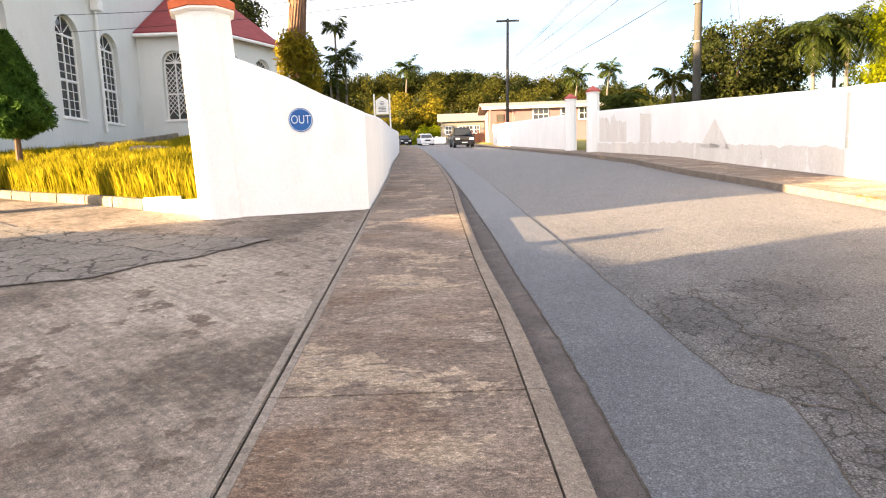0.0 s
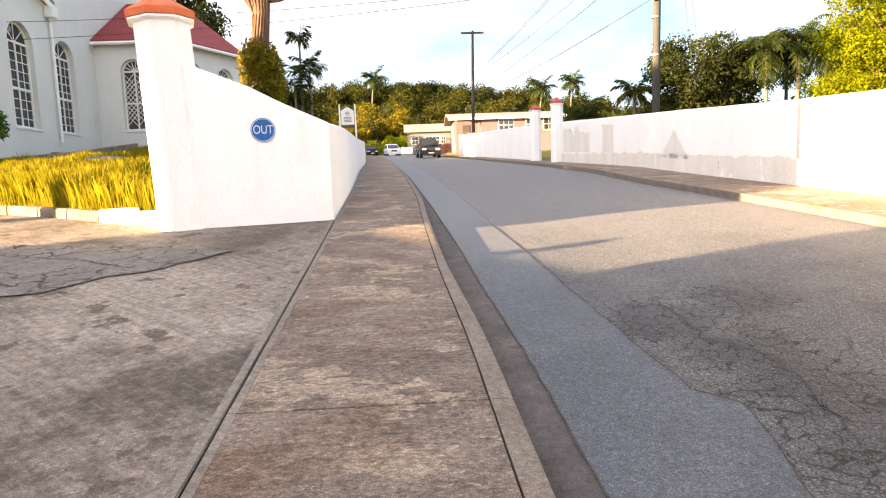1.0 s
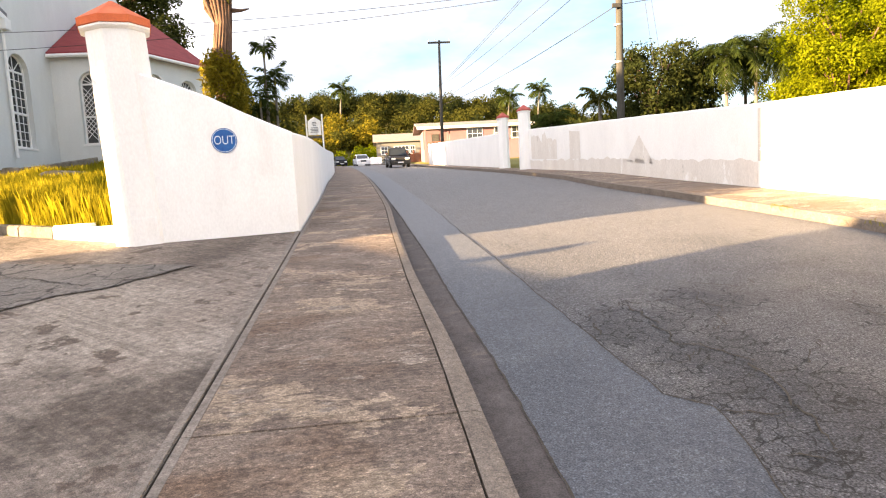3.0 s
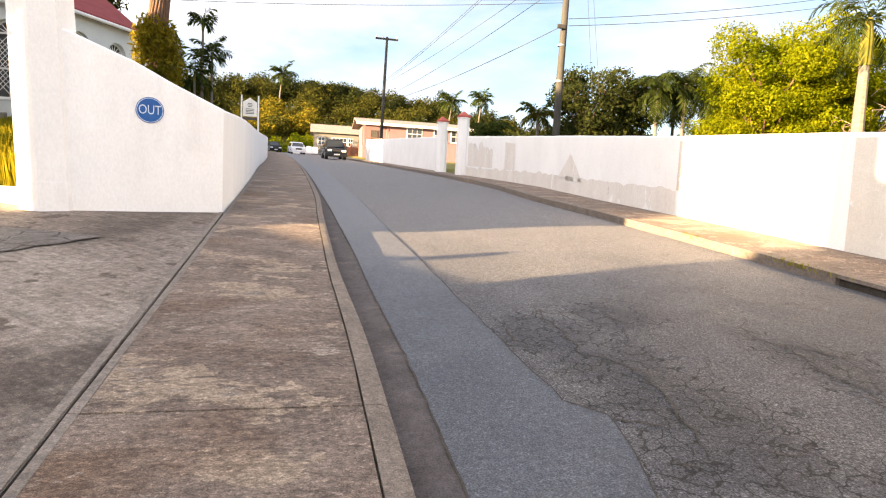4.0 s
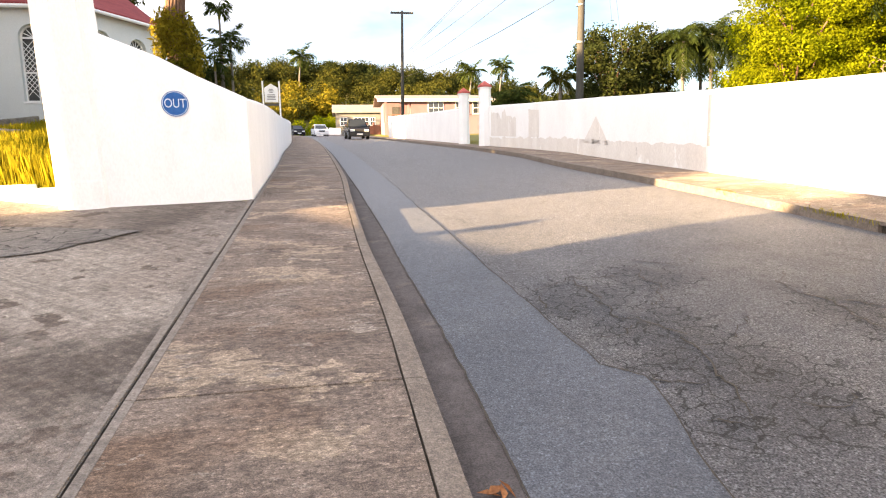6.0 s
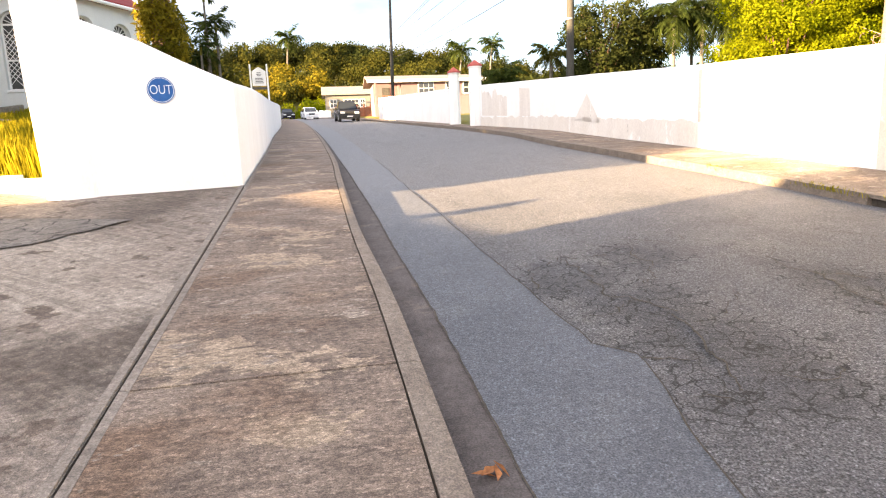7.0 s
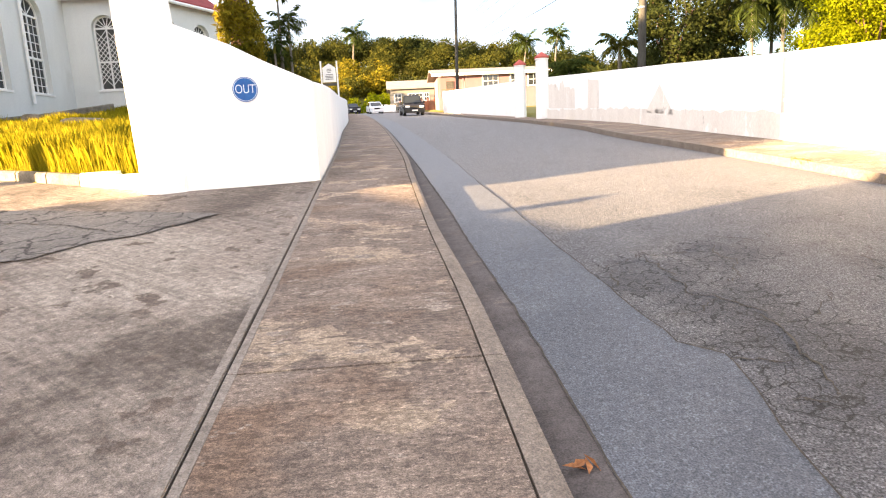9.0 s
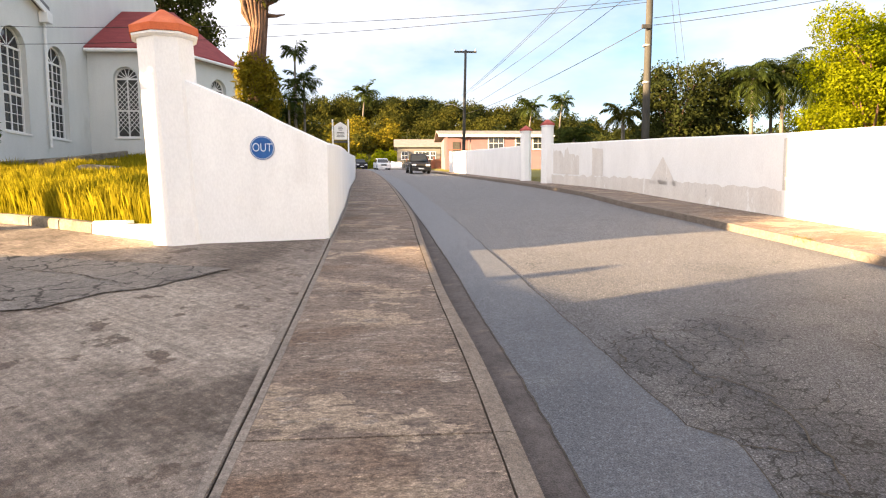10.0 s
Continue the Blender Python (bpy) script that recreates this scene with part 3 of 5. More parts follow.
for a, b in zip(JOINTS, JOINTS[1:]):
    strip("slab", lambda y: walk_left(y) + 0.059, lambda y: kerb_x(y) - 0.008 + 0.004 * noise.noise((5, y * 4, 0)), a + 0.009, b - 0.009, 0.25 if a < 12 else 0.8, lambda x, y: level(x, y) + 0.004 * noise.noise((x * 1.3, y * 1.3, 5)), CONCRETE, 0.12, walkway, 3)
    strip("edge_strip", lambda y: walk_left(y) + 0.009 + 0.005 * noise.noise((2, y * 4, 0)), lambda y: walk_left(y) + 0.058, a + 0.004, b - 0.004, 0.4, lambda x, y: level(x, y) + 0.002, EDGE, 0.12, walkway)
    strip("kerb_block", lambda y: kerb_x(y) + 0.004 + 0.003 * noise.noise((7, y * 5, 0)), lambda y: kerb_x(y) + kerb_w(y), a + 0.004, b - 0.004, 0.3, lambda x, y: level(x, y) + 0.003 - 0.012 * sstep(x - kerb_x(y), kerb_w(y) - 0.035, kerb_w(y)), KERB, 0.25, kerb, 3)

# driveway of the churchyard
driveway = tagged(empty("driveway"), "broad broom-finished concrete driveway, cracked and stained", "driveway", kind="structure")


def drive_top(x):
    return 9.35 if x > -3.3 else lawn_edge(x) - 0.02


bm = bmesh.new()
cols_ = list(np.linspace(-22, -1.0, 64))
rows_ = []
for x in cols_:
    y0_, y1_ = -14.0, drive_top(x)
    line = []
    for y in np.linspace(y0_, y1_, 40):
        line.append(bm.verts.new((walk_left(y) - 0.004 if x == cols_[-1] else x, y, level(x, y) + 0.006 * noise.noise((x * 0.8, y * 0.8, 1)))))
    rows_.append(line)
for p, q in zip(rows_, rows_[1:]):
    for i in range(39):
        bm.faces.new((p[i], q[i], q[i + 1], p[i + 1]))
part("concrete_apron", bm, DRIVE, driveway)
strip("edge_strip", lambda y: walk_left(y) - 0.06, lambda y: walk_left(y) - 0.009 + 0.005 * noise.noise((3, y * 4, 0)), -14, 9.3, 0.25, lambda x, y: level(x, y) + 0.010, EDGE, 0.05, driveway)
PATCH_EDGE = [(-2.12, 7.24), (-2.45, 6.8), (-2.77, 6.35), (-3.12, 6.22), (-3.44, 5.7), (-4.18, 5.5), (-6, 5.1), (-9, 5.4), (-13, 8.5), (-11, 11.6), (-8.4, 10.3), (-6.33, 8.75), (-4.9, 8.1), (-3.3, 7.65)]
bm = bmesh.new()
ring = []
for (xa, ya), (xb, yb) in zip(PATCH_EDGE, PATCH_EDGE[1:] + PATCH_EDGE[:1]):
    for u in (0, 0.25, 0.5, 0.75):
        x, y = xa + (xb - xa) * u, ya + (yb - ya) * u
        x, y = x + 0.06 * noise.noise((x * 3, y * 3, 0)), y + 0.06 * noise.noise((x * 3, y * 3, 8))
        ring.append((x, y, level(x, y) + 0.014))
cx, cy = -6.2, 7.4
top = [bm.verts.new(p) for p in ring]
mid = [bm.verts.new((cx + (p[0] - cx) * 0.5, cy + (p[1] - cy) * 0.5, level(0, cy + (p[1] - cy) * 0.5) + 0.016)) for p in ring]
cen = bm.verts.new((cx, cy, level(cx, cy) + 0.016))
k = len(top)
for i in range(k):
    j = (i + 1) % k
    bm.faces.new((top[i], top[j], mid[j], mid[i]))
    bm.faces.new((mid[i], mid[j], cen))
part("asphalt_patch", bm, PATCH, driveway, "old cracked dark surface patch")


def crack(points, width, parent, z_of, wander=0.05):
    bm = bmesh.new()
    path = []
    for (xa, ya), (xb, yb) in zip(points, points[1:]):
        n_ = max(1, round(math.hypot(xb - xa, yb - ya) / 0.04))
        for i in range(n_):
            path.append((xa + (xb - xa) * i / n_, ya + (yb - ya) * i / n_))
    prev = None
    for i, (x, y) in enumerate(path):
        x, y = x + wander * (noise.noise((x * 4, y * 4, 2)) + 0.6 * noise.noise((x * 13, y * 13, 3))), y + wander * (noise.noise((x * 4, y * 4, 6)) + 0.6 * noise.noise((x * 13, y * 13, 9)))
        w = width * (0.5 + abs(noise.noise((i * 0.4, 1, 1)))) * min(1, i / 4, (len(path) - 1 - i) / 4 + 0.05)
        a, b = bm.verts.new((x - w, y - w * 0.6, z_of(x - w, y))), bm.verts.new((x + w, y + w * 0.6, z_of(x + w, y)))
        if prev:
            bm.faces.new((prev[0], a, b, prev[1]))
        prev = (a, b)
    return part("crack", bm, JOINT, parent, "dark open crack")


for pts_ in ([(-9, 9.6), (-6.33, 8.46), (-4.9, 7.44), (-3.75, 7.03), (-2.9, 6.45)], [(-2.1, 7.22), (-2.5, 6.75), (-3.0, 6.25), (-3.5, 5.62), (-4.3, 5.45), (-6, 5.05)], [(-4.4, 6.2), (-3.8, 5.95), (-3.1, 6.2)]):
    crack(pts_, 0.016, driveway, lambda x, y: level(x, y) + 0.021)
for pts_ in (
    [(1.52, 4.7), (1.74, 4.79), (2.03, 4.99), (2.13, 5.15), (2.23, 5.04), (2.5, 5.1), (2.83, 5.28)],
    [(1.54, 4.18), (1.68, 4.42), (1.68, 4.52), (1.74, 4.79)], [(2.83, 5.28), (2.81, 4.76), (2.61, 4.35), (2.3, 4.1)],
    [(2.13, 5.15), (2.18, 4.54), (2.02, 4.1), (2.27, 3.9), (2.36, 3.37), (2.2, 2.95), (2.13, 2.6), (1.8, 2.64)],
    [(4.19, 4.95), (4.12, 4.74), (3.85, 4.64), (3.84, 4.09), (3.79, 3.69), (3.8, 3.31), (3.6, 2.8)],
    [(3.84, 4.09), (4.2, 3.9), (4.6, 3.95), (5.1, 3.6)], [(2.37, 2.64), (2.67, 2.64), (2.95, 2.8)], [(2.27, 3.9), (1.95, 3.7), (1.66, 3.75)],
    [(2.36, 3.37), (2.7, 3.5), (3.1, 3.97)], [(2.2, 2.95), (1.9, 3.05), (1.76, 3.0)], [(2.9, 5.6), (3.3, 5.3), (3.75, 5.6)], [(5.0, 5.4), (5.4, 5.0), (5.9, 4.7)],
):
    crack(pts_, 0.012, road, lambda x, y: road_z(x, y) + 0.005, 0.10)

crack([(seam_x(y) + 0.004, y) for y in np.arange(1.4, 14.0, 0.1)], 0.008, road, lambda x, y: road_z(x, y) + 0.0155, 0.0)
crack([(kerb_x(y) + gutter_w(y) - 0.012 + 0.014 * noise.noise((9, y * 6.0, 0)), y) for y in np.arange(1.0, 14.0, 0.1)], 0.009, road, lambda x, y: road_z(x, y) + 0.0155, 0.0)
# pavement, kerb and drains on the far side
right_pave = tagged(empty("right_pavement"), "sandy concrete pavement below the white wall", "pavement", kind="structure")
right_kerbs = tagged(empty("right_kerb"), "worn low concrete kerb across the road", "kerb", kind="structure")


def right_edge(y):
    return polyline(RIGHT_WALL, y) + 0.02 if y < 28.2 else (right_kerb(y) + 1.15)


RJ = [-12, -6, -3, 0, 3, 5.6, 6.5, 9.6, 12.6, 15.6, 18.6, 21.6, 24.6, 27.6, 30.6, 33.6, 36.6, 40, 44, 48, 52, 56, 60, 70, 85, 110]
for a, b in zip(RJ, RJ[1:]):
    strip("slab", lambda y: right_kerb(y) + 0.15, right_edge, a + 0.006, b - 0.006, 0.6, lambda x, y: level(x, y) + 0.01 + 0.02 * sstep(x - right_kerb(y), 0.2, 1.5), CONCRETE, 0.3, right_pave, 3)
    if a != 5.6:
        strip("kerb_block", right_kerb, lambda y: right_kerb(y) + 0.148, a + 0.004, b - 0.004, 0.4, lambda x, y: level(x, y) + 0.012, KERB, 0.4, right_kerbs)
strip("drain_lintel", right_kerb, lambda y: right_kerb(y) + 0.148, 5.606, 6.494, 0.4, lambda x, y: level(x, y) + 0.012, KERB, 0.05, right_kerbs)
strip("drain_inlet", lambda y: right_kerb(y) + 0.06, lambda y: right_kerb(y) + 0.146, 5.606, 6.494, 0.4, lambda x, y: level(x, y) - 0.04, JOINT, 0.3, right_kerbs, label="dark drain slot in the kerb")


# ---- walls ----
def wall_run(name, pts, bottom, tops, thick, material, parent=None, label="", side=1, step=0.4):
    """A wall along plan points, with its face on that line and its body on one side (side 1: to the left of the way)."""
    dense, heights = [], []
    for i in range(len(pts) - 1):
        (xa, ya), (xb, yb) = pts[i], pts[i + 1]
        n_ = max(1, int(math.hypot(xb - xa, yb - ya) / step))
        for j in range(n_ + (i == len(pts) - 2)):
            u = j / n_
            dense.append(Vector((xa + (xb - xa) * u, ya + (yb - ya) * u)))
            heights.append(tops[i] + (tops[i + 1] - tops[i]) * u)
    rings = []
    for i, p in enumerate(dense):
        d = (dense[min(i + 1, len(dense) - 1)] - dense[max(i - 1, 0)]).normalized()
        nrm = Vector((-d.y, d.x)) * side
        w = 0.006 * noise.noise((p.x * 1.2, p.y * 1.2, 0))
        f = p + nrm * w
        b = p + nrm * thick
        z0, z1 = bottom(p.x, p.y) - 0.35, heights[i] + 0.008 * noise.noise((p.x, p.y, 4))
        f2, b2 = p + nrm * (w + 0.03), p + nrm * (thick - 0.03)
        zm = z0 + (z1 - z0) * 0.5
        rings.append([(f.x, f.y, z0), (f.x, f.y, zm), (f.x, f.y, z1 - 0.03), (f2.x, f2.y, z1), (b2.x, b2.y, z1), (b.x, b.y, z1 - 0.03), (b.x, b.y, z0)])
    return part(name, add_ring_stack(bmesh.new(), rings), material, parent, label)


# splayed wall beside the driveway and the long wall along the pavement
def left_face(y):
    return walk_left(y) - 0.02


corner = (left_face(9.3), 9.3)
splay = wall_run("wall_splay", [(-3.5, 8.925), (-3.05, 9.0), (-2.75, 9.05), (-2.29, 9.12), (-1.81, 9.2), corner], lambda x, y: level(x, y), [3.52, 3.36, 3.24, 3.06, 2.81, 2.52], 0.3, WHITE, step=0.15)
tagged(splay, "white painted wall sweeping down from the gate pillar", "wall", kind="structure")
run = [(left_face(y), y) for y in (9.302, 10, 11, 12, 14, 17, 20, 24, 28, 32, 38, 44, 52, 60, 68, 76, 90, 105)]
left_tops = [float(np.interp(p[1], [9.3, 13.2, 17.9, 23.6, 32.2, 60, 105], [2.52, 2.82, 3.13, 3.5, 4.05, 5.95, 8.9])) for p in run]
tagged(wall_run("wall_left", run, lambda x, y: level(x, y), left_tops, 0.25, WHITE), "long white painted wall along the pavement", "wall", kind="structure")

# wall across the road, in two runs with a gateway between
right_wall = tagged(wall_run("wall_right", RIGHT_WALL, lambda x, y: level(x, y), [2.0, 2.25, 2.52, 2.78, 3.02, 3.46, 3.96, 4.28], 0.25, WHITE, side=-1), "high white painted boundary wall with patchy repainting", "wall", kind="structure")
tagged(wall_run("wall_right_far", [(6.95, 32.3), (6.1, 42), (4.85, 57), (4.9, 57.6)], lambda x, y: level(x, y), [4.58, 5.2, 6.2, 6.2], 0.25, WHITE, side=-1), "lower white boundary wall with weathered paint", "wall", kind="structure")


def along_wall(y, dx):
    return polyline(RIGHT_WALL, y) + dx


def wall_patch(y0, y1, lo0, lo1, hi0, hi1, material=WORN, jag=0.0):
    """A skin of older paint on the right wall between two heights above the pavement; the near one also holds shade."""
    bm = bmesh.new()
    prev = None
    for i, y in enumerate(np.linspace(y0, y1, max(3, int((y1 - y0) / 0.12)))):
        u = (y - y0) / (y1 - y0)
        x = along_wall(y, -0.010)
        z = level(x, y)
        a = bm.verts.new((x, y, z + lo0 + (lo1 - lo0) * u))
        b = bm.verts.new((x, y, z + hi0 + (hi1 - hi0) * u + jag * noise.noise((y * 2.3, 0, 7)) + jag * 0.6 * noise.noise((y * 7, 0, 3))))
        if prev:
            bm.faces.new((prev[0], a, b, prev[1]))
        prev = (a, b)
    return part("paint_patch", bm, material, right_wall, "older paint skin, with shade tone on the near stretch")


wall_patch(12.3, 28.1, 0.0, 0.0, 0.62, 0.42, jag=0.09)
wall_patch(11.55, 12.28, 0.6, 0.6, 1.72, 1.72, CREAMSHADE, jag=0.05)
# near stretch: cream paint, toned down to keep the shaded wall beige
wall_patch(-3.0, 8.15, 0.0, 0.0, 2.42, 1.86, CREAMSHADE, 0.02)
wall_patch(17.05, 17.9, 0.42, 0.42, 0.45, 1.28)
wall_patch(17.9, 18.75, 0.42, 0.42, 1.28, 0.45)
wall_patch(22.6, 23.7, 0.5, 0.5, 1.55, 1.6, jag=0.05)
wall_patch(25.0, 27.9, 0.5, 0.5, 1.35, 1.6, jag=0.35)


def octagon(r, z, turn=22.5):
    return [(r * math.cos(radians(turn + 45 * i)), r * math.sin(radians(turn + 45 * i)), z) for i in range(8)]


def gate_pillar(m, radius, height, cap_h, cap_over, cap_material, label, skirt=0.10):
    base = tagged(empty("gate_pillar", m), label, "pillar", "gate pillars")
    bm = add_ring_stack(bmesh.new(), [octagon(radius * 1.0, -0.5), octagon(radius * 1.0, 0.33), octagon(radius * 0.99, 0.36), octagon(radius * 0.94, height)])
    part("shaft", bm, WHITE, base)
    r = radius * 0.94
    bm = add_ring_stack(bmesh.new(), [octagon(r + 0.015, height + 0.002), octagon(r + cap_over * 0.8, height + 0.03), octagon(r + cap_over * 0.8, height + 0.06), octagon(r + cap_over * 0.6, height + 0.065)])
    part("moulding", bm, WHITE, base)
    z = height + 0.067
    bm = add_ring_stack(bmesh.new(), [octagon(r + cap_over, z), octagon(r + cap_over, z + skirt), octagon(0.03, z + skirt + cap_h)])
    part("cap", bm, cap_material, base, "painted pyramid cap")
    return base


gate_pillar(pose(-3.36, 9.25, level(-3.5, 9.25), 0, -2.6, 21), 0.43, 2.94, 0.29, 0.09, ORANGE, "tall white octagonal gate pillar with an orange cap")
gate_pillar(pose(7.13, 28.5, level(7.1, 28.5)), 0.31, 2.70, 0.22, 0.05, REDCAP, "white gate pillar with a dull red cap", 0.08)
gate_pillar(pose(6.83, 32.0, level(6.8, 32.0)), 0.31, 2.60, 0.22, 0.05, REDCAP, "white gate pillar with a dull red cap", 0.08)

# low kerb wall of the lawn
lawn_kerb = tagged(empty("lawn_kerb"), "low rough stone kerb edging the long grass", "kerb", kind="structure")
stations = [(-3.75, 9.25), (-4.4, 9.68), (-5.1, 10.1)] + [(x, lawn_edge(x)) for x in np.arange(-5.9, -22, -0.8)]
for i in range(len(stations) - 1):
    (xb, yb), (xa, ya) = stations[i], stations[i + 1]
    tops_ = [level(xa, ya) + 0.17, level(xb, yb) + 0.17] if i > 1 else [level(xa, ya) + 0.2, level(xb, yb) + 0.26]
    wall_run("kerb_stone", [(xa + 0.01, ya), (xb - 0.01, yb)], lambda x, y: level(x, y), tops_, 0.22, STONE if i > 1 else WHITE, lawn_kerb, step=0.2)

# ---- painted sign on the splayed wall ----
def flat_text(name, text, size, depth, material, parent, at, label=""):
    cu = bpy.data.curves.new(name, "FONT")
    cu.body, cu.size, cu.extrude, cu.offset = text, size, depth, -0.001
    cu.align_x, cu.align_y = "CENTER", "CENTER"
    tmp = bpy.data.objects.new(name, cu)
    scene.collection.objects.link(tmp)
    me = bpy.data.meshes.new_from_object(tmp.evaluated_get(bpy.context.evaluated_depsgraph_get()))
    bpy.data.objects.remove(tmp)
    me.materials.clear()
    me.materials.append(material)
    return part(name, me, None, parent, label, at)


def disc(r, z0, z1, k=48):
    return add_ring_stack(bmesh.new(), [[(r * math.cos(a), r * math.sin(a), z) for a in np.linspace(0, 2 * math.pi, k, endpoint=False)] for z in (z0, z1)])


def annulus(r0, r1, z0, z1, k=48):
    bm = bmesh.new()
    an = np.linspace(0, 2 * math.pi, k, endpoint=False)
    rings = [[bm.verts.new((r * math.cos(a), r * math.sin(a), z)) for a in an] for r, z in ((r0, z0), (r1, z0), (r1, z1), (r0, z1))]
    for a, b in zip(rings, rings[1:] + rings[:1]):
        for i in range(k):
            bm.faces.new((a[i], a[(i + 1) % k], b[(i + 1) % k], b[i]))
    return bm


yaw = math.degrees(math.atan2(9.2 - 9.05, -1.81 + 2.75))
sign = tagged(empty("sign", pose(-2.115, 9.15 - 0.009, 2.42, 90, 0, yaw)), "round blue painted sign reading OUT on the white wall", "sign")
part("disc", disc(0.178, 0.0, 0.003), SIGNBLUE, sign)
part("rim", annulus(0.160, 0.167, 0.0, 0.004), SIGNWHITE, sign, "pale painted rim")
flat_text("lettering", "OUT", 0.138, 0.0008, SIGNWHITE, sign, pose(0, 0, 0.0045) @ Matrix.Diagonal((0.98, 1.3, 1, 1)), "pale letters OUT")


# ---- church ----
church = tagged(empty("church"), "white rendered church with arched windows and a red chancel roof", "church")


def arch_outline(w, h, k=10):
    """Half-round headed outline, from the sill up, width w, whole height h."""
    r = w / 2
    pts = [(-r, 0.0), (r, 0.0)]
    return pts + [(r * math.cos(a), h - r + r * math.sin(a)) for a in np.linspace(0, math.pi, k)]


def extruded(outline, y0, y1):
    bm = bmesh.new()
    a = [bm.verts.new((x, y0, z)) for x, z in outline]
    b = [bm.verts.new((x, y1, z)) for x, z in outline]
    k = len(a)
    bm.faces.new(a[::-1])
    bm.faces.new(b)
    for i in range(k):
        bm.faces.new((a[i], a[(i + 1) % k], b[(i + 1) % k], b[i]))
    bmesh.ops.recalc_face_normals(bm, faces=bm.faces)
    return bm


def cut_openings(ob, openings):
    """Takes arched openings (u, sill, width, height) out of a wall that stands on its local x-z plane."""
    tools = []
    for u, z, w, h in openings:
        me = bpy.data.meshes.new("opening")
        bm = extruded(arch_outline(w, h), -1.0, 1.5)
        bmesh.ops.translate(bm, verts=bm.verts, vec=(u, 0, z))
        bm.to_mesh(me)
        bm.free()
        t = bpy.data.objects.new("opening", me)
        scene.collection.objects.link(t)
        t.matrix_world = ob.matrix_world.copy()
        tools.append(t)
        md = ob.modifiers.new("opening", "BOOLEAN")
        md.operation, md.solver, md.object = "DIFFERENCE", "EXACT", t
    bpy.context.view_layer.update()
    for t in tools:
        t.matrix_world = ob.matrix_world
    bpy.context.view_layer.update()
    me = bpy.data.meshes.new_from_object(ob.evaluated_get(bpy.context.evaluated_depsgraph_get()))
    ob.modifiers.clear()
    ob.data = me
    for t in tools:
        bpy.data.objects.remove(t)


def church_window(wall, u, sill, w, h, lattice=False):
    """An arched window set back in its opening, with bars and a fan light."""
    win = part("window", GLASSLESS(w, h), TRIMW, wall, at=pose(u, 0.22, sill))
    spring = h - w / 2
    part("pane", extruded(arch_outline(w - 0.1, h - 0.05), 0.05, 0.06), LATTICE if lattice else GLASS, win, "dark glazing")
    bars = bmesh.new()
    add_box(bars, -0.03, 0.03, 0.0, 0.045, 0.04, spring)
    add_box(bars, -w / 2 + 0.05, w / 2 - 0.05, -0.005, 0.042, spring - 0.04, spring + 0.04)
    add_box(bars, -w / 2 + 0.05, w / 2 - 0.05, -0.004, 0.043, spring * 0.46 - 0.04, spring * 0.46 + 0.04)
    part("mullion", bars, TRIMW, win)
    fine = bmesh.new()
    if lattice:
        n_ = 9
        for s in (1, -1):
            for k_ in range(-3, 14):
                z0 = k_ * 0.25
                for xa, xb in ((-w / 2 + 0.06, -0.02), (0.02, w / 2 - 0.06)):
                    za, zb = z0, z0 + (xb - xa) * s * 1.15
                    if min(za, zb) > 0.05 and max(za, zb) < spring - 0.05:
                        ln = math.hypot(xb - xa, zb - za)
                        mm = Matrix.Translation(((xa + xb) / 2, 0.03, (za + zb) / 2)) @ Matrix.Rotation(-math.atan2(zb - za, xb - xa), 4, "Y")
                        add_box(fine, -ln / 2, ln / 2, -0.008, 0.008, -0.013, 0.013, m=mm)
    else:
        for x in (-w / 4, w / 4):
            add_box(fine, x - 0.012, x + 0.012, 0.02, 0.044, 0.05, spring - 0.04)
        for i in range(1, 9):
            z = spring * i / 9
            add_box(fine, -w / 2 + 0.05, w / 2 - 0.05, 0.022, 0.046, z - 0.014, z + 0.014)
    for a in np.linspace(0, math.pi, 5 if not lattice else 8)[1:-1]:
        ln = w / 2 - 0.06
        mm = Matrix.Translation((0, 0.03, spring)) @ Matrix.Rotation(-a, 4, "Y")
        add_box(fine, 0.05, ln, -0.01, 0.01, -0.018, 0.018, m=mm)
    part("glazing_bar", fine, TRIMW, win)
    part("sill", box(-w / 2 - 0.05, w / 2 + 0.05, -0.26, 0.02, -0.10, -0.005, 0.01), TRIMW, win)
    return win


def GLASSLESS(w, h):
    """The arched outer frame of a window, as a bent bar."""
    bm = bmesh.new()
    out, inn = arch_outline(w, h), arch_outline(w - 0.13, h - 0.13)
    inn = [(x, z + 0.065) for x, z in inn]
    k = len(out)
    rings = [[bm.verts.new((x, y, z)) for x, z in ol] for ol, y in ((out, -0.01), (out, 0.07), (inn, 0.07), (inn, -0.01))]
    for a, b in zip(rings, rings[1:] + rings[:1]):
        for i in range(k):
            bm.faces.new((a[i], a[(i + 1) % k], b[(i + 1) % k], b[i]))
    return bm


def church_wall(name, x0, y0, x1, y1, z0, tops, openings, thick=0.5, lattice=()):
    """A wall from one plan point to the other; its outer face looks to the right of that way. tops: (share of length, height)."""
    ln = math.hypot(x1 - x0, y1 - y0)
    bm = extruded([(0, -1.5), (ln, -1.5)] + [(ln * u, z - z0) for u, z in reversed(tops)], 0, thick)
    ob = part(name, bm, CHURCH, church, at=pose(x0, y0, z0, 0, 0, math.degrees(math.atan2(y1 - y0, x1 - x0))))
    bpy.context.view_layer.update()
    if openings:
        cut_openings(ob, [(u, z - z0, w, h) for u, z, w, h in openings])
    for i, (u, z, w, h) in enumerate(openings):
        church_window(ob, u, z - z0, w, h, i in lattice)
    return ob


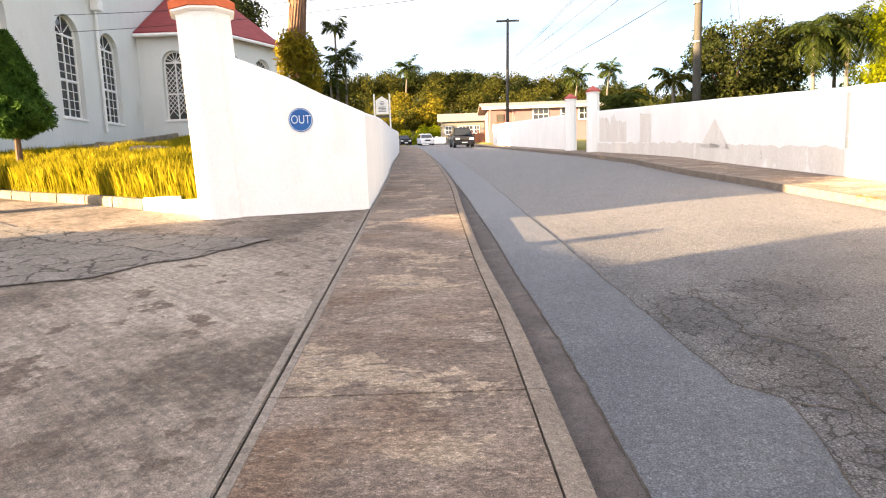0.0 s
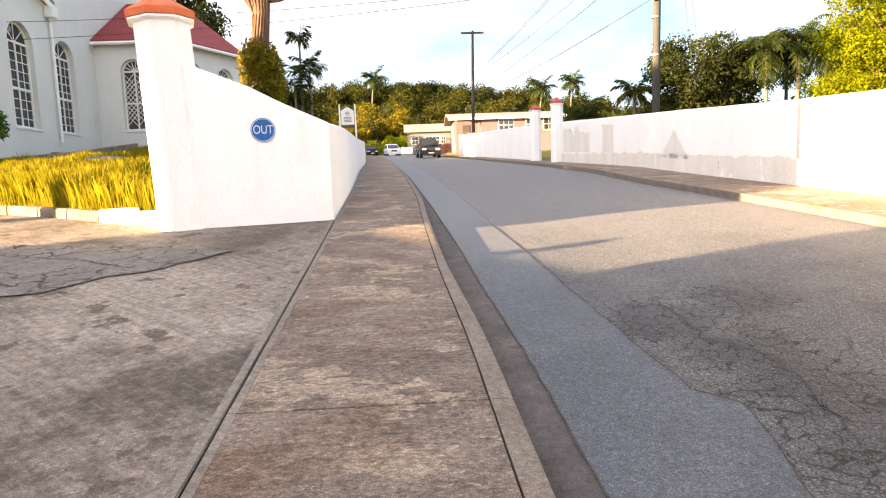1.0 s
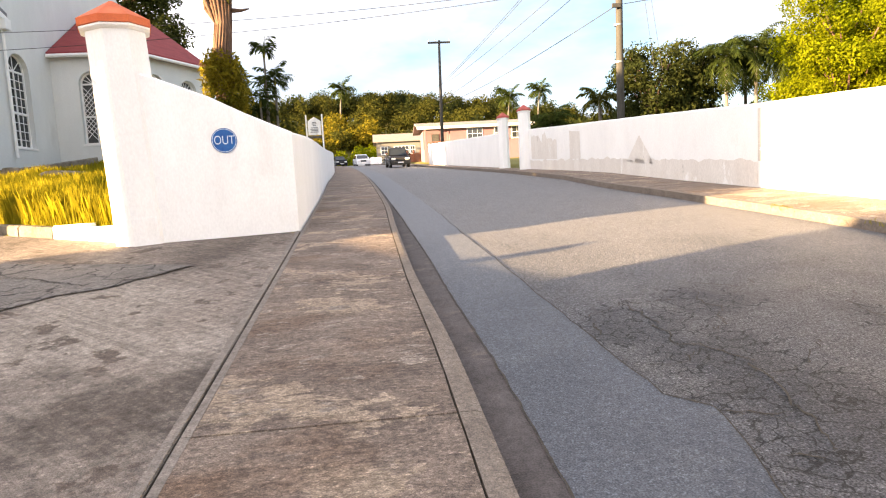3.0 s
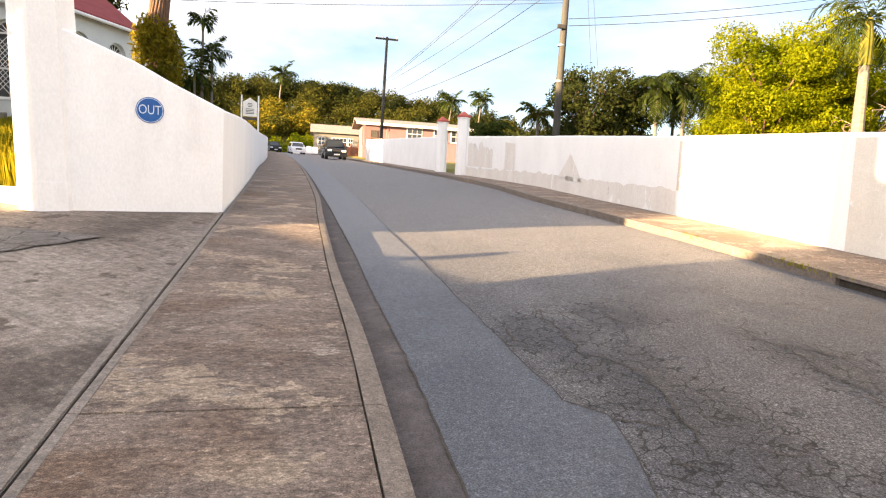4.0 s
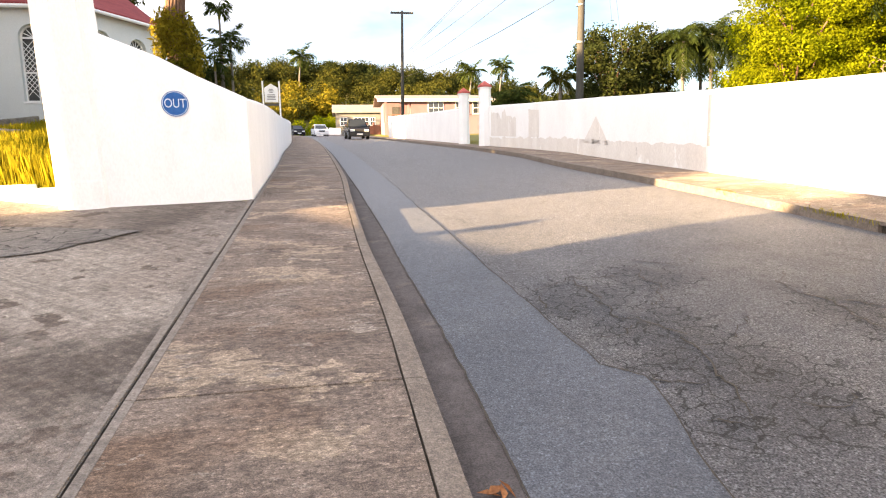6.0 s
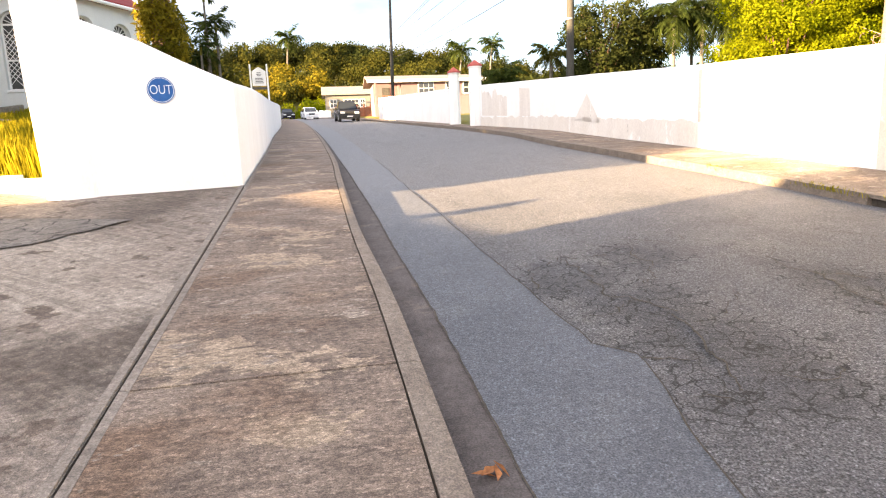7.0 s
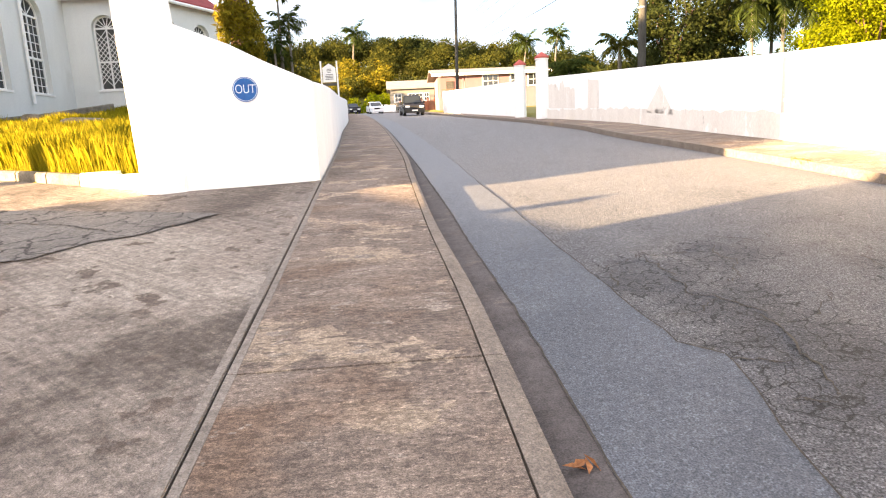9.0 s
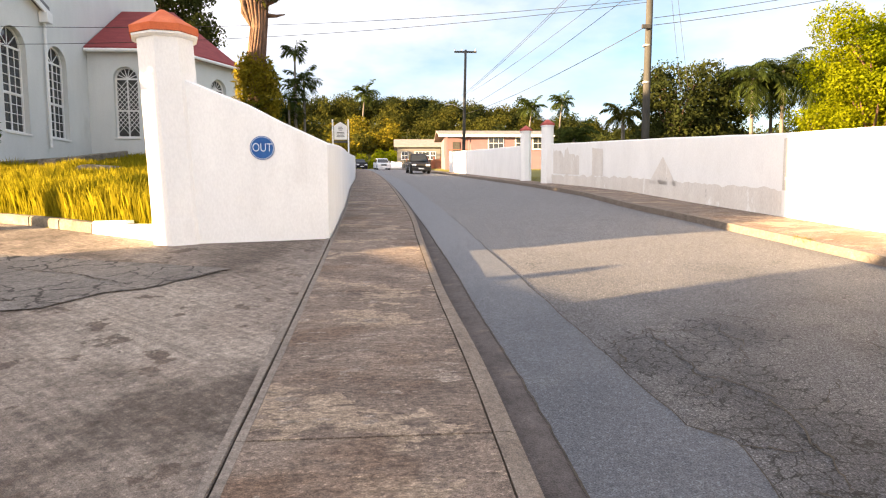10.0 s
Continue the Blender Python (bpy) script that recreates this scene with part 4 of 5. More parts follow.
church_wall("nave_wall", -15.2, 16.0, -15.2, 27.37, 3.9, [(0, 13.9), (1, 9.75)], [(5.0, 4.4, 1.6, 4.15), (9.32, 4.45, 1.6, 4.15)])
church_wall("transept_wall", -15.2, 27.375, -15.2, 31.0, 3.9, [(0, 13.5), (1, 15.0)], [(1.0, 4.5, 1.5, 4.05)])
church_wall("gable_wall", -15.21, 31.0, -15.21, 40.0, 3.9, [(0, 15.0), (0.45, 18.5), (1, 14.0)], [])
chancel = [(-15.198, 31.0), (-11.3, 31.0), (-9.2, 35.0), (-9.9, 39.2), (-15.15, 40.0)]
church_wall("chancel_wall", *chancel[0], *chancel[1], 4.0, [(0, 9.0), (1, 9.0)], [(1.77, 4.83, 1.15, 3.45)], lattice=(0,))
church_wall("chancel_wall", *chancel[1], *chancel[2], 4.0, [(0, 9.0), (1, 9.0)], [(1.1, 4.9, 1.1, 3.35), (3.3, 4.9, 1.1, 3.35)], lattice=(0, 1))
church_wall("chancel_wall", *chancel[2], *chancel[3], 4.0, [(0, 9.0), (1, 9.0)], [])
church_wall("chancel_wall", *chancel[3], *chancel[4], 4.0, [(0, 9.0), (1, 9.0)], [])
bm = bmesh.new()
eaves = [(-15.15, 30.65), (-11.1, 30.65), (-8.8, 34.9), (-9.6, 39.5), (-15.15, 40.3)]
lo = [bm.verts.new((x, y, 8.98)) for x, y in eaves]
hi = [bm.verts.new((x, y, 9.14)) for x, y in eaves]
r0, r1 = bm.verts.new((-15.15, 35.0, 12.1)), bm.verts.new((-12.4, 35.0, 12.1))
bm.faces.new((hi[0], hi[1], r1, r0))
bm.faces.new((hi[1], hi[2], r1))
bm.faces.new((hi[2], hi[3], r1))
bm.faces.new((hi[3], hi[4], r0, r1))
bm.faces.new((hi[4], hi[0], r0))
for i in range(5):
    bm.faces.new((lo[i], lo[(i + 1) % 5], hi[(i + 1) % 5], hi[i]))
bm.faces.new(lo[::-1])
part("chancel_roof", bm, REDROOF, church, "red shingled hipped roof")
for (xa, ya), (xb, yb) in zip(eaves, eaves[1:]):
    part("eaves_gutter", tube([(xa, ya, 8.98), (xb, yb, 8.98)], [0.09, 0.09], 8), TRIMW, church)
part("aisle_roof", extruded([(0, 0), (11.95, -4.35), (11.95, -4.12), (0, 0.23)], 0, 9), GREYROOF, church, "grey slate roof", pose(-14.95, 15.6, 14.1, 0, 0, 90))
part("verge_board", extruded([(0, -0.25), (11.95, -4.6), (11.95, -4.36), (0, -0.01)], -0.01, 0.06), TRIMW, church, at=pose(-14.9, 15.6, 14.1, 0, 0, 90))
part("gutter_box", box(-15.18, -14.8, 27.1, 27.5, 9.25, 9.7, 0.03), TRIMW, church)
part("downpipe", tube([(-15.08, 27.35, 9.3), (-15.08, 27.35, 4.0)], [0.06, 0.06], 10), TRIMW, church)
edging = [(-15.0, 20.0), (-14.3, 23.0), (-13.6, 26.0), (-12.6, 29.0)]
tagged(wall_run("stone_edging", edging, lawn, [lawn(*q) + 0.42 + 0.06 * (i % 2) for i, q in enumerate(edging)], 0.3, STONE), "weathered low stone edging in the churchyard grass", "edging")


# ---- foliage ----
def leaf_quads(rng, centres, size, aspect=0.55, up=0.3, out=None, spread=0.35):
    n_ = len(centres)
    nrm = rng.normal(size=(n_, 3))
    nrm[:, 2] += up
    if out is not None:
        nrm += out * 1.2
    nrm /= np.linalg.norm(nrm, axis=1, keepdims=True)
    a = np.cross(nrm, rng.normal(size=(n_, 3)))
    a /= np.linalg.norm(a, axis=1, keepdims=True) + 1e-9
    b = np.cross(nrm, a)
    s = size * (1 + spread * rng.normal(size=(n_, 1))).clip(0.4, 2)
    a, b = a * s * 0.5, b * s * 0.5 * aspect
    return np.stack([centres - a, centres + b, centres + a, centres - b], axis=1)


def clump_points(rng, clumps, per):
    """Points near the skins of ellipsoids (x, y, z, rx, ry, rz)."""
    pts, outs = [], []
    for c in clumps:
        k_ = max(4, int(per * (c[3] * c[4] + c[4] * c[5] + c[3] * c[5]) / 3))
        d = rng.normal(size=(k_, 3))
        d /= np.linalg.norm(d, axis=1, keepdims=True)
        r = rng.uniform(0.35, 1.08, size=(k_, 1)) ** 0.5
        lump = 1 + 0.22 * np.sin(d[:, :1] * 5 + c[0]) * np.cos(d[:, 1:2] * 4 + c[1])
        pts.append(np.array(c[:3]) + d * r * lump * np.array(c[3:6]))
        outs.append(d)
    return np.concatenate(pts), np.concatenate(outs)


def tree(name, rng, x, y, z, height, spread, material, label, leaf=0.25, per=220, trunk_r=0.18, clumps=14, low=0.25, bark=None, category="tree"):
    base = tagged(empty(name, pose(x, y, z)), label, category)
    bm = bmesh.new()
    add_tube(bm, [(0, 0, -0.6), (0.05, 0, height * 0.2), (-0.05, 0.05, height * 0.45), (0.05, 0, height * 0.7)], [trunk_r * 1.3, trunk_r, trunk_r * 0.75, trunk_r * 0.35], 8)
    cl = []
    for i in range(clumps):
        a, h = rng.uniform(0, 2 * math.pi), rng.uniform(low, 0.9)
        rr = spread * (0.25 + 0.55 * math.sqrt(rng.uniform(0.05, 1))) * math.sqrt(max(0.15, 1 - ((h - 0.5) / 0.62) ** 2))
        px, py, pz = rr * math.cos(a), rr * math.sin(a), height * h
        s = spread * rng.uniform(0.26, 0.44)
        cl.append((px, py, pz, s, s, s * rng.uniform(0.65, 0.9)))
        hz = height * max(0.15, h - 0.35)
        add_tube(bm, [(0, 0, hz), (px * 0.5, py * 0.5, (hz + pz) / 2 + 0.1), (px * 0.9, py * 0.9, pz)], [trunk_r * 0.45, trunk_r * 0.28, trunk_r * 0.1], 5)
    part("trunk", bm, bark or BARK, base)
    p, o = clump_points(rng, cl, per)
    part("crown", quads_mesh("crown", leaf_quads(rng, p, leaf, out=o), material), None, base)
    return base


def frond_quads(rng, base, az, elev, length, droop, leaflet, n_=20, lw=0.05):
    """One palm frond as leaflets along a drooping midrib."""
    out = []
    pts = []
    e, p = elev, np.array(base, float)
    seg = length / n_
    for i in range(n_ + 1):
        pts.append(p.copy())
        d = np.array([math.cos(az) * math.cos(e), math.sin(az) * math.cos(e), math.sin(e)])
        p = p + d * seg
        e -= droop / n_ * (0.5 + 1.2 * i / n_)
    side = np.array([-math.sin(az), math.cos(az), 0.0])
    for i in range(1, n_ + 1):
        q, d = pts[i], pts[i] - pts[i - 1]
        d = d / np.linalg.norm(d)
        u = i / n_
        ll = leaflet * (math.sin(math.pi * (0.12 + 0.83 * u)) ** 0.6) * rng.uniform(0.8, 1.15)
        for s in (1, -1):
            w = side * s * 0.75 + d * 0.55 + np.array([0, 0, -0.35 + 0.25 * rng.normal()])
            w /= np.linalg.norm(w)
            m_ = q + w * ll * 0.5 + d * lw
            t = q + w * ll + np.array([0, 0, -0.12 * ll])
            out.append([q - d * lw, q + w * ll * 0.5 - d * lw, t, m_])
        out.append([pts[i - 1] + side * 0.02, pts[i - 1] - side * 0.02, q - side * 0.015, q + side * 0.015])
    return out


def palm(name, rng, x, y, z, height, fronds, length, label, lean=(0, 0), r=0.12, leaflet=0.45, shaft=0.0, droop=1.6, wind=None, n_=20, lw=0.05, material=None, low=-0.5):
    base = tagged(empty(name, pose(x, y, z)), label, "palm")
    pts = [(lean[0] * u * u, lean[1] * u * u, -0.5 + (height + 0.5) * u) for u in np.linspace(0, 1, 8)]
    part("trunk", tube(pts, [r * (1.35 - 0.5 * u) for u in np.linspace(0, 1, 8)], 10), PALMBARK, base)
    tip = np.array(pts[-1])
    if shaft:
        part("crownshaft", tube([tip - [0, 0, 0.05], tip + [0, 0, shaft * 0.5], tip + [0, 0, shaft]], [r * 1.15, r * 1.1, r * 0.55], 10), CROWNSHAFT, base, "smooth green crownshaft")
        tip = tip + [0, 0, shaft * 0.95]
    q = []
    for i in range(fronds):
        az = 2 * math.pi * i / fronds * 2.4 + rng.normal() * 0.2
        el = 1.25 - (1.25 - low) * (i / fronds) + rng.normal() * 0.12
        if wind is not None:
            az = az + 0.55 * math.sin(wind - az)
        q += frond_quads(rng, tip, az, el, length * rng.uniform(0.85, 1.1), droop * rng.uniform(0.8, 1.2), leaflet, n_, lw)
    part("crown", quads_mesh("crown", np.array(q), material or LEAF_PALM), None, base)
    return base


rng = np.random.default_rng(7)

# conical churchyard cypress
cy = tagged(empty("cypress", pose(-10.55, 15.0, lawn(-10.5, 15))), "small dark green conical cypress in the grass", "tree")
part("trunk", tube([(0, 0, -0.3), (0.03, 0, 0.6), (0, 0, 3.4)], [0.10, 0.075, 0.02], 8), BARK, cy)
h_ = rng.uniform(0, 1, 30000)
rad = 0.98 * np.clip((1 - h_) ** 0.72, 0, 1) * np.clip(h_ / 0.14, 0.15, 1) ** 0.6
an = rng.uniform(0, 2 * math.pi, 30000)
rr = rad * (rng.uniform(0.25, 1.0, 30000) ** 0.5) * (1 + 0.13 * np.sin(an * 5 + h_ * 17) + 0.08 * np.sin(an * 11 - h_ * 31))
p = np.stack([rr * np.cos(an), rr * np.sin(an), 1.08 + 2.52 * h_], 1)
o = np.stack([np.cos(an) * 0.6, np.sin(an) * 0.6, np.full(30000, 0.4)], 1)
part("crown", quads_mesh("crown", leaf_quads(rng, p, 0.16, 0.2, out=o), LEAF_CYPRESS), None, cy)

# old tree wrapped in climbing leaves, behind the splayed wall
old = tagged(empty("old_tree", pose(-4.58, 20.0, lawn(-4.6, 20))), "thick old trunk wrapped in golden climbing leaves", "tree")
bm = bmesh.new()
add_tube(bm, [(0.05, 0, -0.5), (0.0, 0, 1.5), (0.0, 0, 3.6), (0.10, 0, 4.4), (0.06, 0, 5.6), (-0.1, 0, 7.5), (-0.2, 0, 9.0)], [0.42, 0.34, 0.26, 0.24, 0.33, 0.34, 0.2], 14)
for i in range(18):
    a, k_ = i * 0.36 + rng.normal() * 0.12, rng.uniform(0.85, 1.2)
    add_tube(bm, [(0.27 * math.cos(a), 0.27 * math.sin(a), 0), (0.25 * math.cos(a + 0.2), 0.25 * math.sin(a + 0.2), 3.6), (0.10 + 0.22 * k_ * math.cos(a + 0.3), 0.22 * math.sin(a + 0.3), 4.5), (0.34 * k_ * math.cos(a + 0.5), 0.34 * k_ * math.sin(a + 0.5), 5.6 + rng.normal() * 0.3), (-0.1 + 0.33 * k_ * math.cos(a + 0.9), 0.33 * k_ * math.sin(a + 0.9), 8)], [0.06, 0.05, 0.03, 0.07 * k_, 0.05], 6)
for dx, dz, z0 in ((0.9, 0.5, 5.2), (-0.7, 0.9, 5.0), (1.4, 1.6, 6.0), (-1.2, 1.2, 6.4), (0.9, 0.1, 4.9), (1.3, 2.0, 7.0), (-1.4, 1.6, 7.4)):
    add_tube(bm, [(0.2 * dx, 0, z0), (dx * 0.7, 0.2, z0 + dz * 0.45), (dx, 0.2, z0 + dz)], [0.1, 0.05, 0.02], 6)
smooth(part("trunk", bm, BARK, old))
p, o = clump_points(rng, [(0.05, 0, 2.85, 0.66, 0.66, 0.7), (0.08, 0, 2.2, 0.74, 0.72, 0.8), (-0.1, -0.1, 3.15, 0.5, 0.55, 0.55), (0.05, 0, 1.4, 0.6, 0.6, 0.9)], 5200)
part("climber", quads_mesh("climber", leaf_quads(rng, p, 0.17, 0.26, up=-0.2, out=o * 0.5), LEAF_EPI), None, old, "golden green climbing leaves")
p, o = clump_points(rng, [(0.35, -0.1, 5.6, 0.4, 0.4, 0.6), (0.6, 0, 6.3, 0.5, 0.5, 0.5), (0.75, 0, 6.9, 0.5, 0.5, 0.5), (-0.7, 0, 6.6, 0.3, 0.3, 0.3), (-0.9, 0, 7.3, 0.4, 0.4, 0.4), (0, 0, 9.2, 2.4, 2.2, 1.0), (1.4, 0, 8.6, 1.0, 1.0, 0.7)], 700)
part("crown", quads_mesh("crown", leaf_quads(rng, p, 0.2, 0.4, out=o), LEAF_OLIVE), None, old)

# slim feathery palms behind the wall
for x, h, ln, n_ in ((-4.65, 4.2, 0.7, 8), (-4.3, 3.0, 0.95, 9), (-4.75, 2.7, 0.95, 9), (-5.2, 1.5, 1.1, 10), (-4.9, 2.0, 1.0, 9), (-5.5, 1.1, 1.1, 10)):
    palm("slim_palm", rng, x, 28 + rng.uniform(-0.6, 0.6), lawn(x, 28), h, n_, ln, "slender pale-stemmed palm with feathery dark fronds", r=0.05, leaflet=0.42, shaft=0.4, n_=15, lw=0.04, droop=1.1)
p, o = clump_points(rng, [(-5.2, 28.5, lawn(-5, 28) + 1.2, 0.9, 0.8, 1.3), (-4.2, 29, lawn(-5, 28) + 0.8, 0.7, 0.7, 1.0)], 500)
tagged(part("shrub", quads_mesh("shrub", leaf_quads(rng, p, 0.3, 0.3, out=o), LEAF_OLIVE)), "scruffy green shrub at the foot of the palms", "shrub")

# dark broad tree behind the church
tree("church_tree", rng, -17.2, 46, lawn(-15, 46), 15.5, 4.4, LEAF_DARK, "tall dark broadleaf tree behind the church", leaf=0.28, per=420, trunk_r=0.4, clumps=26)

# ---- trees beyond the right-hand wall ----
ground_r = lambda x, y: land(x, y)
for x, y, h, s in ((20.8, 44, 8.6, 3.6), (24.0, 46, 8.2, 3.8)):
    tree("broadleaf_tree", rng, x, y, ground_r(x, y), h, s, LEAF_DARK, "dark broad-crowned tree beyond the wall", leaf=0.22, per=480, trunk_r=0.22, clumps=22, low=0.22)
for x, y, h in ((25.6, 42, 6.6), (27.9, 42, 7.1), (30.3, 42, 6.8), (32.5, 44, 7.0), (29.0, 45, 6.8)):
    palm("bushy_palm", rng, x, y, ground_r(x, y), h, 36, 3.2, "dark bushy palm beyond the wall", r=0.12, leaflet=0.8, droop=1.9, lw=0.06, low=-1.1)
for x, y, h, s in ((23.4, 28.2, 8.4, 3.3), (26.6, 28.8, 9.2, 3.5), (32.0, 29.8, 9.6, 2.9), (21.8, 29.5, 4.0, 1.9), (29.0, 30.0, 6.4, 3.0), (25.0, 29.6, 6.0, 3.4)):
    tree("vine_tree", rng, x, y, ground_r(x, y), h, s, LEAF_VINE, "bright yellow-green tree smothered in vines", leaf=0.125, per=1500, trunk_r=0.2, clumps=30, low=0.04)
palm("royal_palm", rng, 24.75, 23.5, ground_r(24.75, 23.5), 8.3 - ground_r(24.75, 23.5), 13, 3.4, "tall royal palm with a grey trunk and green shaft", r=0.25, leaflet=0.8, shaft=2.1, droop=2.3, n_=26, low=-0.2)
palm("royal_palm", rng, 28.9, 25.0, ground_r(28.9, 25.0), 10.5, 10, 3.4, "tall royal palm with a slim grey trunk", r=0.15, leaflet=0.75, shaft=1.2, droop=1.9)
palm("dead_palm", rng, 28.9, 20.6, ground_r(28.9, 20.6), 6.9, 38, 3.8, "dead palm with hanging brown dried fronds", r=0.2, leaflet=0.7, droop=2.2, n_=22, lw=0.028, material=LEAF_DEAD, low=-1.4)
dry = tagged(empty("dry_tree", pose(27.6, 22.3, ground_r(27.6, 22.3))), "bare tree hung with brown dried pods and twigs", "tree")
for i in range(24):
    a, e = rng.uniform(0, 2 * math.pi), rng.uniform(0.55, 1.4)
    ln = rng.uniform(3.0, 6.5)
    bm = bmesh.new()
    q0 = Vector((0, 0, 1.0))
    q1 = q0 + Vector((math.cos(a) * math.cos(e), math.sin(a) * math.cos(e), math.sin(e))) * ln * 0.6
    q2 = q1 + Vector((math.cos(a) * 0.8, math.sin(a) * 0.8, 0.45)) * ln * 0.35
    add_tube(bm, [q0, q1, q2], [0.05, 0.022, 0.007], 5)
    for j in range(9):
        s = q0.lerp(q1, rng.uniform(0.5, 1)) if j % 2 else q1.lerp(q2, rng.uniform(0, 1))
        add_tube(bm, [s, s + Vector((rng.normal() * 0.35, rng.normal() * 0.35, -0.1)), s + Vector((rng.normal() * 0.5, rng.normal() * 0.5, -rng.uniform(0.3, 1.3)))], [0.008, 0.022, 0.008], 4)
    part("branch", bm, DRYBRANCH, dry)
part("trunk", tube([(0, 0, -0.4), (0.05, 0, 0.8), (0, 0, 1.6)], [0.2, 0.16, 0.1], 8), DRYBRANCH, dry)


# ---- wooded hill ----
def woods(name, label, count, box_, size, leaf, material, seed, keep=lambda x, y: True, per=26):
    r_ = np.random.default_rng(seed)
    cl = []
    while len(cl) < count * 4:
        x, y = r_.uniform(box_[0], box_[1]), r_.uniform(box_[2], box_[3])
        if not keep(x, y):
            continue
        z, s = land(x, y), r_.uniform(*size)
        for i in range(4):
            cl.append((x + r_.normal() * s * 0.4, y + r_.normal() * s * 0.4, z + s * r_.uniform(0.35, 1.15), s * r_.uniform(0.35, 0.6), s * r_.uniform(0.35, 0.6), s * r_.uniform(0.3, 0.5)))
    p_, o_ = clump_points(r_, cl, per)
    return tagged(part(name, quads_mesh(name, leaf_quads(r_, p_, leaf, 0.6, out=o_), material)), label, "woods", kind="stuff")


woods("hill_woods", "dense olive green woods covering the hillside", 260, (-75, 95, 126, 205), (2.6, 6.0), 0.46, LEAF_OLIVE, 3, lambda x, y: not (-14 < x < 6 and y < 138), per=62)
# golden leaf colour here paints the sunlit left side of the hill
woods("golden_woods", "trees on the near slope, low sunlight put into their golden green colour", 70, (-34, 1, 126, 158), (2.4, 4.6), 0.5, LEAF_EPI, 13, lambda x, y: not (-14 < x < 6 and y < 138), per=70)
woods("crest_woods", "dense dark crowns on the top of the hill", 26, (-3, 9, 176, 185), (4.6, 6.2), 0.5, LEAF_DARK, 14, per=90)
woods("ridge_woods", "dark green trees along the hill crest", 110, (-80, 130, 165, 215), (4.0, 6.5), 0.5, LEAF_DARK, 4, per=70)
woods("valley_woods", "mixed dark green trees behind the houses", 90, (14, 110, 92, 128), (3.2, 5.6), 0.5, LEAF_DARK, 5, per=60)
woods("street_bushes", "sunlit yellow-green bushes at the bend of the road", 50, (-26, 2, 110, 128), (1.4, 2.8), 0.32, LEAF_VINE, 6, per=110)
woods("left_woods", "olive bushes beyond the churchyard wall", 60, (-60, -9, 70, 118), (2.4, 4.4), 0.4, LEAF_OLIVE, 8, per=70)

for x, y, h, wind in ((-9.4, 165, 11.5, 2.9), (43.5, 160, 11.5, 2.9), (33.0, 150, 10.5, 2.9), (61, 140, 9.5, 2.9), (60, 120, 8.5, 2.9), (57, 110, 8.0, 2.9)):
    palm("coconut_palm", rng, x, y, land(x, y), h, 30, 4.2, "coconut palm standing above the woods, fronds blown sideways", r=0.2, leaflet=1.35, wind=wind, lw=0.16, n_=14, lean=(1.0, 0), droop=1.25, low=-1.0)
palm("coconut_palm", rng, 10.7, 36, land(10.7, 36), 5.3 - land(10.7, 36), 18, 2.0, "low coconut palm beyond the wall", r=0.13, leaflet=0.6, lw=0.06)
palm("coconut_palm", rng, 19.1, 50, land(19.1, 50), 8.7 - land(19.1, 50), 20, 2.3, "coconut palm with yellowing fronds beyond the wall", r=0.15, leaflet=0.8, lw=0.07, material=LEAF_OLIVE)

# ---- long grass ----
def grass_field(name, label, count, sampler, hgt, seed):
    r_ = np.random.default_rng(seed)
    x, y = sampler(r_, count)
    z = np.array([lawn(a, b) for a, b in zip(x, y)])
    h = hgt[0] + (hgt[1] - hgt[0]) * r_.uniform(0, 1, count) ** 1.5
    h = h * np.array([0.78 + 0.4 * abs(noise.noise((a * 0.7, b * 0.7, 0))) + 0.16 * (noise.noise((a * 2.3, b * 2.3, 1))) for a, b in zip(x, y)])
    a = r_.uniform(0, 2 * math.pi, count)
    w = r_.uniform(0.0025, 0.007, count)
    lean = r_.uniform(0.02, 0.28, count) * h
    dx, dy = np.cos(a), np.sin(a)
    bl = np.stack([x - dy * w, y + dx * w, z - 0.03], 1)
    br = np.stack([x + dy * w, y - dx * w, z - 0.03], 1)
    mx_, my_ = x + dx * lean * 0.4, y + dy * lean * 0.4
    tr_ = np.stack([mx_ + dy * w * 0.8, my_ - dx * w * 0.8, z + h * 0.65], 1)
    tip = np.stack([x + dx * lean, y + dy * lean, z + h], 1)
    return tagged(part(name, quads_mesh(name, np.stack([bl, br, tr_, tip], 1), GRASS)), label, "grass", kind="stuff")


def near_bank(r_, n_):
    x = r_.uniform(-16, -3.9, n_)
    y = np.array([lawn_edge(a) for a in x]) + 0.22 + 5.5 * r_.uniform(0, 1, n_) ** 1.3
    return x, y


def far_bank(r_, n_):
    x = r_.uniform(-26, -2.6, n_)
    y = np.array([lawn_edge(min(a, -3.5)) for a in x]) + 4.5 + 13 * r_.uniform(0, 1, n_)
    return x, np.minimum(y, np.where(x < -8.5, 30.6, 40))


grass_field("long_grass", "tall sunlit yellow-green grass along the kerb", 170000, near_bank, (0.30, 0.72), 11)
grass_field("churchyard_grass", "straw-coloured rough grass in the churchyard", 90000, far_bank, (0.15, 0.42), 12)


def boulder(name, x, y, sx, sy, sz, label):
    bm = bmesh.new()
    bmesh.ops.create_icosphere(bm, subdivisions=3, radius=1.0)
    for q in bm.verts:
        k_ = 1 + 0.18 * noise.noise(q.co * 1.7 + Vector((x, y, 0)))
        q.co = Vector((max(-0.8, min(0.8, q.co.x * k_)) * sx, max(-0.8, min(0.8, q.co.y * k_)) * sy, max(-0.5, min(0.75, q.co.z * k_)) * sz))
    return tagged(part(name, bm, STONE, at=pose(x, y, lawn(x, y) + sz * 0.4)), label, "stone")


